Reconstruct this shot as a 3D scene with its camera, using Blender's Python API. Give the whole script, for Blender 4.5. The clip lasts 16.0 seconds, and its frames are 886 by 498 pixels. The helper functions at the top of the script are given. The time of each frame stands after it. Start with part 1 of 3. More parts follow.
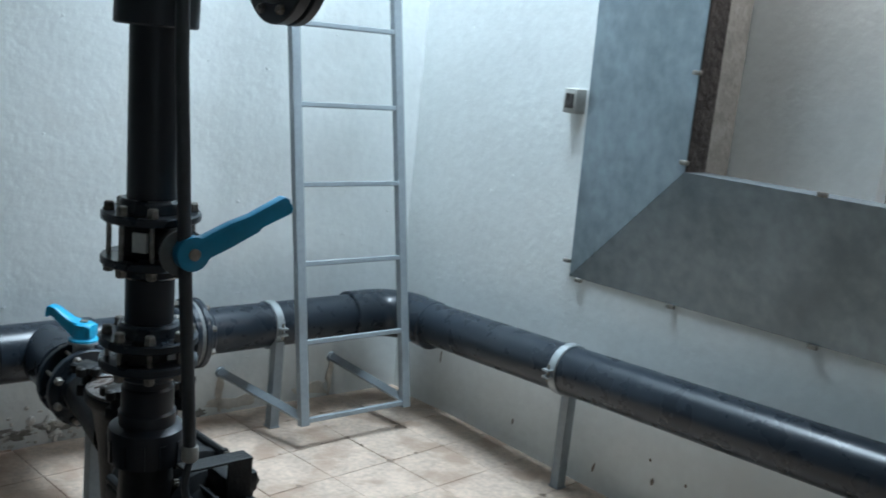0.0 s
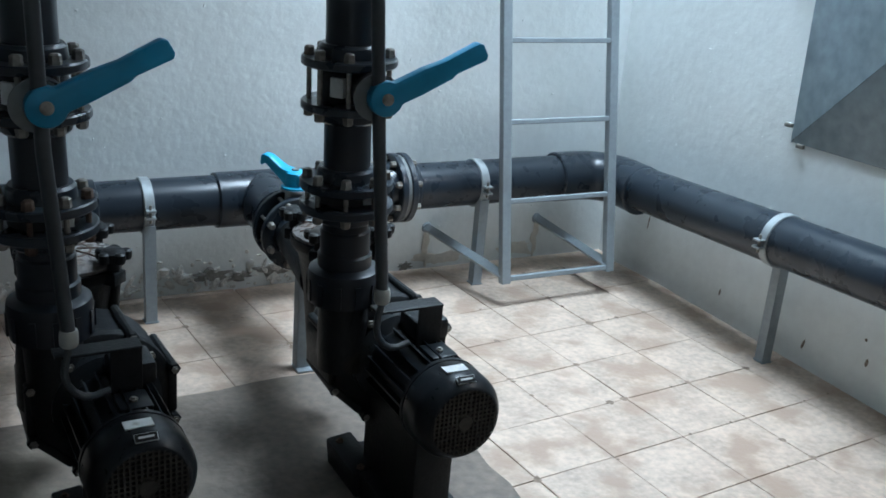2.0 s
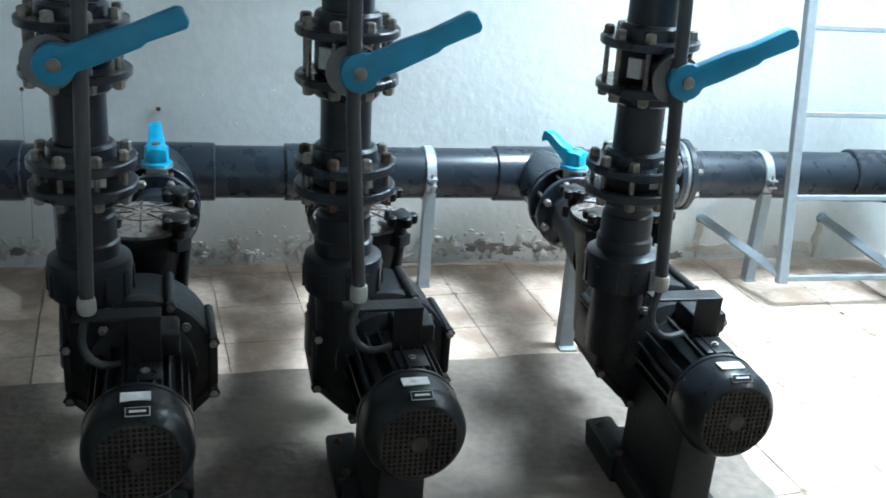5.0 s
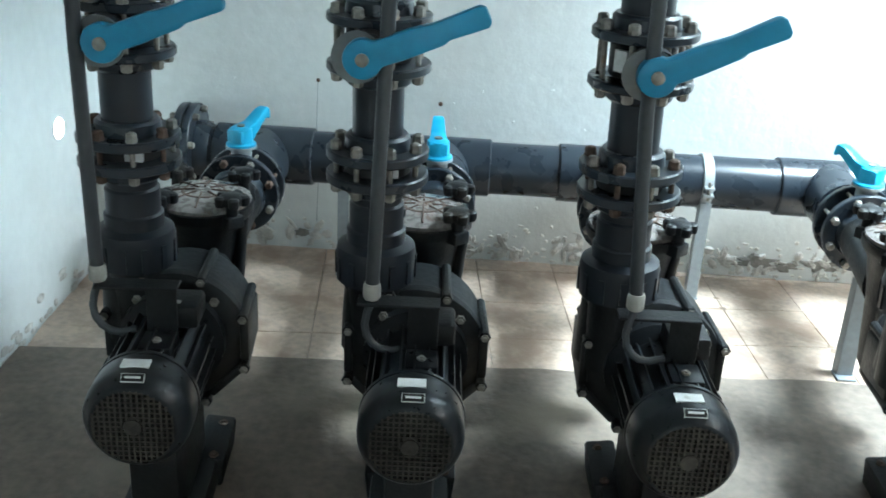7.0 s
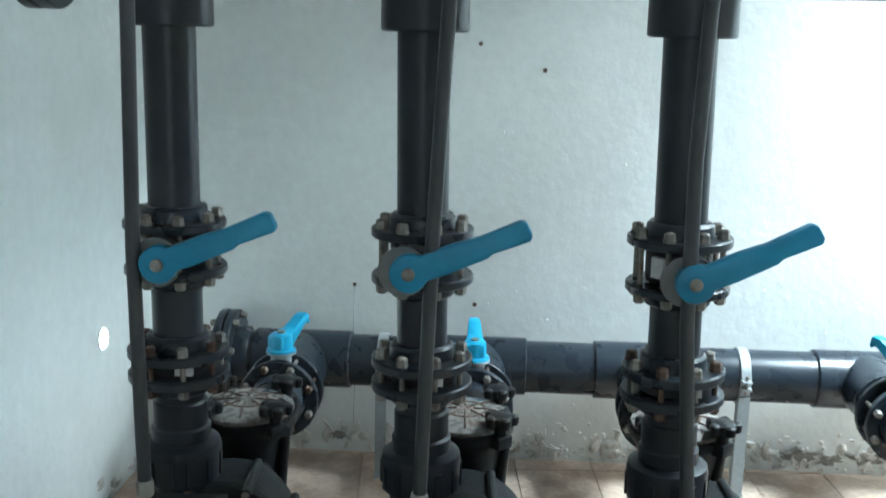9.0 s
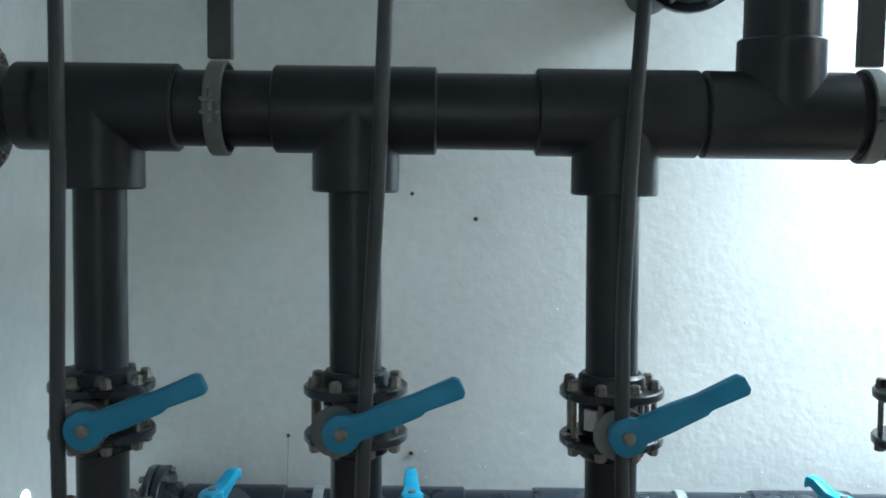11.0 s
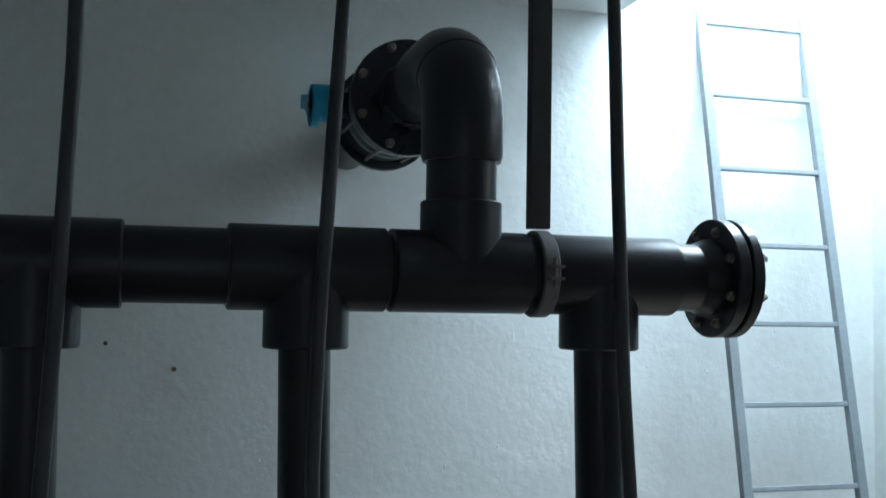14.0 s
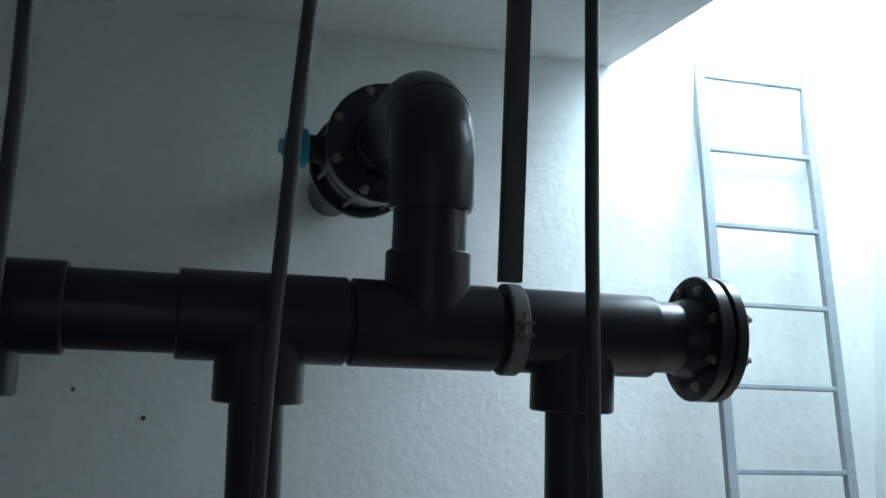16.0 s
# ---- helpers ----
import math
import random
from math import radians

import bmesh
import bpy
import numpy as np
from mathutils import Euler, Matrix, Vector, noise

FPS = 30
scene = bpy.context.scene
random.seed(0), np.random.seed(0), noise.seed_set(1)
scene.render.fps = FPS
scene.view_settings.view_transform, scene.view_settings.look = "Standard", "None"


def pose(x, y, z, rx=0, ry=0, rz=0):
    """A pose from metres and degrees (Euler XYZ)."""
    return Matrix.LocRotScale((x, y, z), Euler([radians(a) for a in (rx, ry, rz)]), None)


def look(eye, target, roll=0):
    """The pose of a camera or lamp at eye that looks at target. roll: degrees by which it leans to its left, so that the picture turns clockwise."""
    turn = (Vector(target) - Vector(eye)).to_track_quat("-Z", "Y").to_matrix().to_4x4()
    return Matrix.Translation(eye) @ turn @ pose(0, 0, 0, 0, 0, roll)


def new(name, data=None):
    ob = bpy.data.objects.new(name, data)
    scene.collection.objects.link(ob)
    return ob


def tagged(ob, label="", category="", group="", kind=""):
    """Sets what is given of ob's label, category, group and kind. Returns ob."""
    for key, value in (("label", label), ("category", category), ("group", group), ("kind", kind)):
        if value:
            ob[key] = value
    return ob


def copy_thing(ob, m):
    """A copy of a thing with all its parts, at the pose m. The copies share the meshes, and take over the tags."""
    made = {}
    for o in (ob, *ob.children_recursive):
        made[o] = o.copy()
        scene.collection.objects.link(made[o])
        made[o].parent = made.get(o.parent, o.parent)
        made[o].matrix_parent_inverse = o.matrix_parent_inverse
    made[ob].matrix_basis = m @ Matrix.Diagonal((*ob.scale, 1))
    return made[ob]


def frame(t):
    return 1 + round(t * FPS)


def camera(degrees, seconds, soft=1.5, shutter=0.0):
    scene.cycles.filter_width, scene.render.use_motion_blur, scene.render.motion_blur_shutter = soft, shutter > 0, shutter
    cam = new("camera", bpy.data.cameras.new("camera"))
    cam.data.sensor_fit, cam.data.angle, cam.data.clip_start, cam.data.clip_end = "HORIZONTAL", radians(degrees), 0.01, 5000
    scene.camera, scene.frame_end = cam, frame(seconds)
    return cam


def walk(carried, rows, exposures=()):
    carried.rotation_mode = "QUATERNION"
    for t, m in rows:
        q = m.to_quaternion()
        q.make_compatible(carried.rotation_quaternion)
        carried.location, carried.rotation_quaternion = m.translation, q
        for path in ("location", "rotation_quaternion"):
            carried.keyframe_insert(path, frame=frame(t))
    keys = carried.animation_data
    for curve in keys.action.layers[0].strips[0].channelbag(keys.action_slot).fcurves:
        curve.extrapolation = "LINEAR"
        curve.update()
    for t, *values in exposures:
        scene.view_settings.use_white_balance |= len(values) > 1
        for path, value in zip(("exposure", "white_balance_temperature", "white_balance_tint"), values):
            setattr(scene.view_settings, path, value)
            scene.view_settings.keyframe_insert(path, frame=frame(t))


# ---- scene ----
cam = camera(47.1, 16.0, soft=1.6, shutter=0.3)
PATH = [
    (0, (0.74, -3.315, 1.483), (2.02, -1.831, 1.086), 5.9),
    (0.5, (0.791, -3.311, 1.476), (1.912, -1.717, 1.027), 5.9),
    (1, (0.811, -3.317, 1.455), (1.828, -1.692, 0.886), 4.8),
    (1.5, (0.81, -3.318, 1.445), (1.758, -1.679, 0.801), 4.6),
    (2, (0.811, -3.325, 1.438), (1.713, -1.674, 0.76), 4.8),
    (2.5, (0.808, -3.321, 1.437), (1.651, -1.646, 0.741), 5.1),
    (3, (0.798, -3.316, 1.433), (1.548, -1.598, 0.735), 5.1),
    (5.5, (0.742, -3.302, 1.429), (1.069, -1.484, 0.664), 4.2),
    (6, (0.721, -3.297, 1.428), (0.922, -1.466, 0.65), 3.7),
    (6.5, (0.713, -3.29, 1.426), (0.8, -1.453, 0.64), 3.4),
    (7, (0.704, -3.283, 1.426), (0.654, -1.443, 0.643), 3.2),
    (7.5, (0.684, -3.292, 1.434), (0.585, -1.436, 0.696), 3.2),
    (8, (0.671, -3.298, 1.444), (0.558, -1.413, 0.783), 2.4),
    (8.5, (0.669, -3.303, 1.453), (0.578, -1.388, 0.882), 1.9),
    (9, (0.664, -3.308, 1.473), (0.549, -1.359, 1.039), 1.3),
    (11.5, (0.68, -3.317, 1.517), (0.8, -1.324, 1.385), -0.0),
    (12, (0.699, -3.332, 1.516), (1.01, -1.358, 1.422), -0.1),
    (12.5, (0.717, -3.334, 1.522), (1.171, -1.388, 1.432), 0.1),
    (13, (0.721, -3.327, 1.519), (1.265, -1.403, 1.469), 0.1),
    (13.5, (0.721, -3.329, 1.53), (1.264, -1.404, 1.559), 0.3),
    (14, (0.721, -3.334, 1.542), (1.262, -1.411, 1.655), 0.9),
    (14.5, (0.719, -3.333, 1.548), (1.244, -1.411, 1.724), 1.2),
    (15, (0.729, -3.332, 1.546), (1.226, -1.407, 1.76), 1.5),
    (15.5, (0.77, -3.317, 1.546), (1.269, -1.392, 1.764), 2.5),
    (16, (0.836, -3.261, 1.553), (1.348, -1.339, 1.765), 2.4),
]
walk(cam, [(t, look(eye, target, roll)) for t, eye, target, roll in PATH],
     [(0, -0.06, 6050, 11), (1, -0.13, 5950, 11), (2, 0.2, 5850, 11), (3, 0.52, 5850, 11), (5.5, 1.74, 6000, 7), (6, 1.93, 6050, 6), (7, 2.18, 6150, 6), (8, 2.12, 6200, 6), (9, 1.88, 6200, 6), (11.5, 1.1, 6100, 9), (12.5, 0.46, 6000, 10), (13.5, 0.07, 6000, 9), (14.5, -0.2, 6000, 9), (16, -0.22, 6000, 9)])

# ---- light: open sky above the roof hatch, plus two added fill lamps ----
world = bpy.data.worlds.new("world")
scene.world = world
world.use_nodes = True
wn = world.node_tree.nodes
sky = wn.new("ShaderNodeTexSky")
sky.sky_type, sky.sun_disc = 'NISHITA', False
sky.sun_elevation, sky.sun_rotation = radians(50), radians(200)
wn["Background"].inputs[1].default_value = 0.15
world.node_tree.links.new(sky.outputs[0], wn["Background"].inputs[0])


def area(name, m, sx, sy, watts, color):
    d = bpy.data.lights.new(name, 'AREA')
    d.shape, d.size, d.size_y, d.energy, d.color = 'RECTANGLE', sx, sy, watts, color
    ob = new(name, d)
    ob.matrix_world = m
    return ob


XL, XW, YF, ZC = -0.525, 3.39, -5.2, 2.61    # side walls, front wall, ceiling
TOP = 3.1
HATCH = (2.295, 3.39, -1.35, 0.0)       # x0, x1, y0, y1 of the opening in the roof
area("hatch_daylight", pose(2.86, -0.66, 3.85, 0, 0, 0), 1.06, 1.3, 158, (0.76, 0.92, 1.0))
area("hatch_side_sky", look((3.75, -0.75, 4.0), (2.5, -0.65, 2.6)), 1.3, 1.5, 135, (0.8, 0.93, 1.0))
# Added lamp under the niche top brightens the pale panel; no shaft exists.
area("niche_fill", pose(XW + 0.13, -2.05, 2.27, 0, 0, 0), 0.16, 0.8, 9, (1.0, 0.97, 0.92))
# Added unseen fill before the solid front wall, which has no doorway.
area("front_fill", pose(0.6, -5.15, 1.3, -90, 0, 0), 1.0, 1.9, 3, (0.84, 0.95, 1.0))


# ---- materials ----
def mat(name, base, rough=0.6, metal=0.0, var=0.12, scale=6.0, fine=60.0, bump=0.0, bump_scale=30.0, dirt=None, dirt_at=0.6, spec=0.5, random_each=0.0, rvar=0.1):
    m = bpy.data.materials.new(name)
    m.use_nodes = True
    nt = m.node_tree
    b = nt.nodes["Principled BSDF"]
    tc = nt.nodes.new("ShaderNodeNewGeometry")

    def tex(sc, detail):
        n = nt.nodes.new("ShaderNodeTexNoise")
        n.inputs["Scale"].default_value, n.inputs["Detail"].default_value = sc, detail
        nt.links.new(tc.outputs["Position"], n.inputs["Vector"])
        return n
    big, small = tex(scale, 4), tex(fine, 3)
    add = nt.nodes.new("ShaderNodeMath")
    add.operation = 'ADD'
    nt.links.new(big.outputs[0], add.inputs[0])
    nt.links.new(small.outputs[0], add.inputs[1])
    value = add.outputs[0]
    if random_each:
        oi = nt.nodes.new("ShaderNodeObjectInfo")
        mul = nt.nodes.new("ShaderNodeMath")
        mul.operation = 'MULTIPLY_ADD'
        nt.links.new(oi.outputs["Random"], mul.inputs[0])
        mul.inputs[1].default_value = random_each
        nt.links.new(value, mul.inputs[2])
        value = mul.outputs[0]
    ramp = nt.nodes.new("ShaderNodeValToRGB")
    half = nt.nodes.new("ShaderNodeMath")
    half.operation = 'MULTIPLY'
    half.inputs[1].default_value = 0.5
    nt.links.new(value, half.inputs[0])
    nt.links.new(half.outputs[0], ramp.inputs[0])
    lo, hi = [c * (1 - var) for c in base], [min(1, c * (1 + var)) for c in base]
    ramp.color_ramp.elements[0].position, ramp.color_ramp.elements[1].position = 0.35, 0.65
    ramp.color_ramp.elements[0].color, ramp.color_ramp.elements[1].color = (*lo, 1), (*hi, 1)
    color = ramp.outputs[0]
    if dirt:
        dn = tex(scale * 0.7, 6)
        dr = nt.nodes.new("ShaderNodeValToRGB")
        dr.color_ramp.elements[0].position, dr.color_ramp.elements[1].position = dirt_at, dirt_at + 0.12
        nt.links.new(dn.outputs[0], dr.inputs[0])
        mx = nt.nodes.new("ShaderNodeMix")
        mx.data_type = 'RGBA'
        nt.links.new(dr.outputs[0], mx.inputs["Factor"])
        nt.links.new(color, mx.inputs[6])
        mx.inputs[7].default_value = (*dirt, 1)
        color = mx.outputs[2]
    nt.links.new(color, b.inputs["Base Color"])
    b.inputs["Metallic"].default_value = metal
    b.inputs["Specular IOR Level"].default_value = spec
    mr = nt.nodes.new("ShaderNodeMapRange")
    mr.inputs[3].default_value, mr.inputs[4].default_value = rough - rvar, min(1, rough + rvar)
    nt.links.new(small.outputs[0], mr.inputs[0])
    nt.links.new(mr.outputs[0], b.inputs["Roughness"])
    if bump:
        bn = tex(bump_scale, 5)
        bu = nt.nodes.new("ShaderNodeBump")
        bu.inputs["Strength"].default_value, bu.inputs["Distance"].default_value = bump, 0.02
        nt.links.new(bn.outputs[0], bu.inputs["Height"])
        nt.links.new(bu.outputs[0], b.inputs["Normal"])
    return m


M_WALL = mat("white_wall_paint", (0.74, 0.77, 0.76), 0.75, var=0.05, scale=2.2, fine=25, bump=0.105, bump_scale=34, spec=0.3, dirt=(0.69, 0.705, 0.685), dirt_at=0.56)
M_BASE = mat("crumbled_plaster", (0.6, 0.585, 0.55), 0.9, var=0.25, scale=9, fine=50, bump=1.0, bump_scale=28, spec=0.2)
M_CEIL = mat("ceiling_paint", (0.7, 0.71, 0.7), 0.85, var=0.05, scale=3, bump=0.2, bump_scale=20, spec=0.3)
M_TILE = mat("terrazzo_tile", (0.51, 0.4, 0.318), 0.48, var=0.26, scale=9, fine=48, dirt=(0.4, 0.288, 0.215), dirt_at=0.5, random_each=0.12, bump=0.16, bump_scale=50)
M_GROUT = mat("grout", (0.27, 0.205, 0.155), 0.9, var=0.35, scale=8)
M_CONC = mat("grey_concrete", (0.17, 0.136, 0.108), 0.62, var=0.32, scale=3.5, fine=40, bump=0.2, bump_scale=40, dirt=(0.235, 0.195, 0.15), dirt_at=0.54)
M_FALLEN_SHADE = mat("bare_render_and_shade", (0.24, 0.23, 0.21), 0.95, var=0.22, scale=14, bump=0.25, bump_scale=60)
M_STAIN = mat("rust_stained_plaster", (0.63, 0.6, 0.54), 0.9, var=0.12, scale=12)
M_PVC = mat("dark_grey_pvc", (0.0145, 0.0185, 0.025), 0.34, spec=0.4, var=0.14, scale=4, fine=9, rvar=0.05)
M_PVCS = mat("dusty_grey_pvc", (0.0185, 0.026, 0.0355), 0.28, spec=0.42, var=0.13, scale=3, fine=14, rvar=0.05, dirt=(0.029, 0.037, 0.046), dirt_at=0.55)
M_BLACK = mat("black_pump_plastic", (0.0105, 0.012, 0.0135), 0.46, spec=0.26, var=0.35, scale=8, fine=60, dirt=(0.032, 0.028, 0.023), dirt_at=0.56, bump=0.1, bump_scale=120)
M_MOTOR = mat("black_motor_paint", (0.0105, 0.0125, 0.015), 0.3, spec=0.22, rvar=0.07, var=0.25, scale=8, dirt=(0.026, 0.025, 0.023), dirt_at=0.6)
M_GRILLE = mat("dusty_fan_grille", (0.036, 0.032, 0.026), 0.8, var=0.6, scale=14, fine=80)
M_DARK = mat("dark_void", (0.006, 0.006, 0.006), 0.9, var=0.1)
M_BLUE = mat("blue_handle_plastic", (0.009, 0.215, 0.385), 0.4, var=0.12, scale=8, fine=40, dirt=(0.03, 0.2, 0.3), dirt_at=0.64)
M_CYAN = mat("bright_blue_plastic", (0.02, 0.38, 0.62), 0.4, var=0.08, scale=8)
M_STEEL = mat("galvanised_bolt", (0.24, 0.225, 0.2), 0.5, 0.5, var=0.3, scale=30, dirt=(0.2, 0.12, 0.07), dirt_at=0.62)
M_RUST = mat("rusty_bolt", (0.12, 0.08, 0.06), 0.85, 0.2, var=0.45, scale=40)
M_GREY = mat("grey_enamel_steel", (0.25, 0.285, 0.305), 0.42, var=0.12, scale=6, dirt=(0.19, 0.2, 0.2), dirt_at=0.62)
M_GALV = mat("galvanised_sheet", (0.25, 0.3, 0.33), 0.42, 0.7, var=0.22, scale=3.5, fine=22, dirt=(0.18, 0.21, 0.235), dirt_at=0.57)
M_CLAMP = mat("grey_clamp_strap", (0.34, 0.37, 0.38), 0.45, 0.3, var=0.14, scale=12)
M_PLATE = mat("grey_notched_plate", (0.16, 0.17, 0.17), 0.5, var=0.15, scale=20)
M_LABEL = mat("silver_label", (0.62, 0.63, 0.62), 0.5, var=0.14, scale=40, dirt=(0.4, 0.39, 0.36), dirt_at=0.6)
M_WHITE = mat("white_plastic", (0.36, 0.36, 0.33), 0.5, var=0.15, scale=20, dirt=(0.2, 0.19, 0.17), dirt_at=0.58)
M_LID = mat("cloudy_clear_lid", (0.2, 0.185, 0.175), 0.28, var=0.22, scale=18, fine=60, dirt=(0.16, 0.115, 0.09), dirt_at=0.55)
M_SPOKE = mat("lid_spokes", (0.09, 0.055, 0.04), 0.6, var=0.2)
M_RUBBER = mat("rubber_gasket", (0.02, 0.02, 0.02), 0.8, var=0.2)
M_CONDUIT = mat("grey_conduit", (0.038, 0.044, 0.05), 0.45, var=0.16, scale=10)
M_STRUT = mat("dark_grey_strut", (0.06, 0.064, 0.066), 0.5, 0.2, var=0.15, scale=10)
M_BRICK = mat("raw_brick_edge", (0.04, 0.035, 0.032), 0.95, var=0.5, scale=14, fine=60, bump=0.8, bump_scale=40)
M_GLOW = bpy.data.materials.new("light_spot_glow")
M_GLOW.use_nodes = True
M_GLOW.node_tree.nodes["Principled BSDF"].inputs["Emission Color"].default_value = (0.9, 1, 1, 1)
M_GLOW.node_tree.nodes["Principled BSDF"].inputs["Emission Strength"].default_value = 10


# ---- mesh helpers ----
def finish(name, bm, material, parent=None, label="", smooth=True):
    me = bpy.data.meshes.new(name)
    bmesh.ops.recalc_face_normals(bm, faces=bm.faces[:])
    bm.to_mesh(me)
    bm.free()
    me.materials.append(material)
    if smooth:
        for p in me.polygons:
            p.use_smooth = True
        me.set_sharp_from_angle(angle=radians(35))
    ob = new(name, me)
    if parent:
        ob.parent = parent
    if label:
        ob["label"] = label
    return ob


def part(name, bm, material, parent, label="", smooth=True):
    return finish(name, bm, material, parent, label, smooth)


def thing(name, m, label, category, group="", kind=""):
    ob = new(name)
    ob.matrix_world = m
    return tagged(ob, label, category, group, kind)


def basis(d):
    return Vector(d).normalized().to_track_quat('Z', 'Y').to_matrix()


def lathe(prof, p0=(0, 0, 0), axis=(0, 0, 1), seg=28, bm=None, closed=True):
    """Turned solid: prof is a list of (radius, height along the axis)."""
    bm = bm or bmesh.new()
    r3, p0 = basis(axis), Vector(p0)
    rings = []
    for r, h in prof:
        rings.append([bm.verts.new(p0 + r3 @ Vector((r * math.cos(a), r * math.sin(a), h))) for a in [2 * math.pi * i / seg for i in range(seg)]])
    for a, b in zip(rings, rings[1:]):
        for i in range(seg):
            bm.faces.new((a[i], a[(i + 1) % seg], b[(i + 1) % seg], b[i]))
    if closed:
        bm.faces.new(rings[0][::-1])
        bm.faces.new(rings[-1])
    return bm


def rod(p0, p1, r, seg=16, bm=None, r1=None):
    d = Vector(p1) - Vector(p0)
    return lathe([(r, 0), (r if r1 is None else r1, d.length)], p0, d, seg, bm)


def socket(p0, p1, r, bm=None, seg=28, ch=0.004):
    """A pipe socket with softened rims."""
    d = Vector(p1) - Vector(p0)
    n = d.length
    return lathe([(r - ch, 0), (r, ch), (r, n - ch), (r - ch, n)], p0, d, seg, bm)


def ring(p0, axis, ro, ri, h, seg=28, bm=None):
    """A flat ring (flange, strap) with a bore."""
    bm = bm or bmesh.new()
    r3, p0 = basis(axis), Vector(p0)
    c = min(0.003, h * 0.3)
    prof = [(ri, 0), (ro - c, 0), (ro, c), (ro, h - c), (ro - c, h), (ri, h)]
    rings = [[bm.verts.new(p0 + r3 @ Vector((r * math.cos(2 * math.pi * i / seg), r * math.sin(2 * math.pi * i / seg), z))) for i in range(seg)] for r, z in prof]
    for k in range(len(rings)):
        a, b = rings[k], rings[(k + 1) % len(rings)]
        for i in range(seg):
            bm.faces.new((a[i], a[(i + 1) % seg], b[(i + 1) % seg], b[i]))
    return bm


def box(c, s, bm=None, rot=None, bev=0.0):
    own = bmesh.new()
    bmesh.ops.create_cube(own, size=1)
    for v in own.verts:
        v.co = Vector((v.co.x * s[0], v.co.y * s[1], v.co.z * s[2]))
    if bev:
        bmesh.ops.bevel(own, geom=own.edges[:], offset=bev, segments=2, affect='EDGES', profile=0.5)
    m = Matrix.Translation(c) @ (rot.to_4x4() if rot else Matrix())
    own.transform(m)
    if bm is None:
        return own
    tmp = bpy.data.meshes.new("tmp")
    own.to_mesh(tmp)
    own.free()
    bm.from_mesh(tmp)
    bpy.data.meshes.remove(tmp)
    return bm


def sweep(pts, r, seg=14, bm=None, cap=True):
    """A round bar along a line of points; r may be a list."""
    bm = bm or bmesh.new()
    pts = [Vector(p) for p in pts]
    rings, up = [], None
    for i, p in enumerate(pts):
        d = (pts[min(i + 1, len(pts) - 1)] - pts[max(i - 1, 0)]).normalized()
        if up is None:
            up = d.orthogonal().normalized()
        up = (up - d * up.dot(d)).normalized()
        side = d.cross(up)
        rr = r[i] if isinstance(r, (list, tuple)) else r
        rings.append([bm.verts.new(p + rr * (math.cos(2 * math.pi * k / seg) * up + math.sin(2 * math.pi * k / seg) * side)) for k in range(seg)])
    for a, b in zip(rings, rings[1:]):
        for i in range(seg):
            bm.faces.new((a[i], a[(i + 1) % seg], b[(i + 1) % seg], b[i]))
    if cap:
        bm.faces.new(rings[0][::-1])
        bm.faces.new(rings[-1])
    return bm


def arc(c, u, v, r, a0, a1, n=10):
    c, u, v = Vector(c), Vector(u), Vector(v)
    return [c + r * (math.cos(a) * u + math.sin(a) * v) for a in [radians(a0 + (a1 - a0) * i / n) for i in range(n + 1)]]


def extrude_poly(poly, axis_m, h, bev=0.0):
    """A prism of a flat outline, put through a pose."""
    bm = bmesh.new()
    f = bm.faces.new([bm.verts.new((x, y, 0)) for x, y in poly])
    ex = bmesh.ops.extrude_face_region(bm, geom=[f])
    for v in [g for g in ex["geom"] if isinstance(g, bmesh.types.BMVert)]:
        v.co.z += h
    bmesh.ops.recalc_face_normals(bm, faces=bm.faces[:])
    if bev:
        bmesh.ops.bevel(bm, geom=bm.edges[:], offset=bev, segments=2, affect='EDGES', profile=0.5)
    bm.transform(axis_m)
    return bm


def structure(name, bm, material, label, category, smooth=False):
    return tagged(finish(name, bm, material, smooth=smooth), label, category, kind="structure")


# ---- the room ----


def rough_sheet(x0, x1, z0, z1, y, depth, step, amp, seedv):
    """A wall face with hand-trowelled unevenness, as a closed slab."""
    bm = bmesh.new()
    nx, nz = int((x1 - x0) / step), int((z1 - z0) / step)
    g = [[bm.verts.new((x0 + (x1 - x0) * i / nx, y + amp * noise.noise(Vector((x0 + i * step, seedv, j * step)) * 5)
                        + 0.35 * amp * noise.noise(Vector((i * step, seedv + 3, j * step)) * 15), z0 + (z1 - z0) * j / nz)) for j in range(nz + 1)] for i in range(nx + 1)]
    for i in range(nx):
        for j in range(nz):
            bm.faces.new((g[i][j], g[i + 1][j], g[i + 1][j + 1], g[i][j + 1]))
    edge = [e for e in bm.edges if e.is_boundary]
    ex = bmesh.ops.extrude_edge_only(bm, edges=edge)
    vs = [v for v in ex["geom"] if isinstance(v, bmesh.types.BMVert)]
    for v in vs:
        v.co.y = y + depth
    bmesh.ops.contextual_create(bm, geom=[e for e in bm.edges if e.is_boundary])
    return bm


structure("wall_back", rough_sheet(XL - 0.2, XW + 0.3, -0.1, TOP, 0.0, 0.2, 0.03, 0.0022, 1), M_WALL, "rough white painted plaster wall behind the pumps", "wall", True)
wl = rough_sheet(YF - 0.2, 0.0, -0.1, ZC + 0.2, 0.0, 0.2, 0.05, 0.0016, 2)
wl.transform(Matrix.Translation((XL, 0, 0)) @ Matrix.Rotation(radians(90), 4, 'Z'))
structure("wall_left", wl, M_WALL, "white painted plaster side wall", "wall", True)
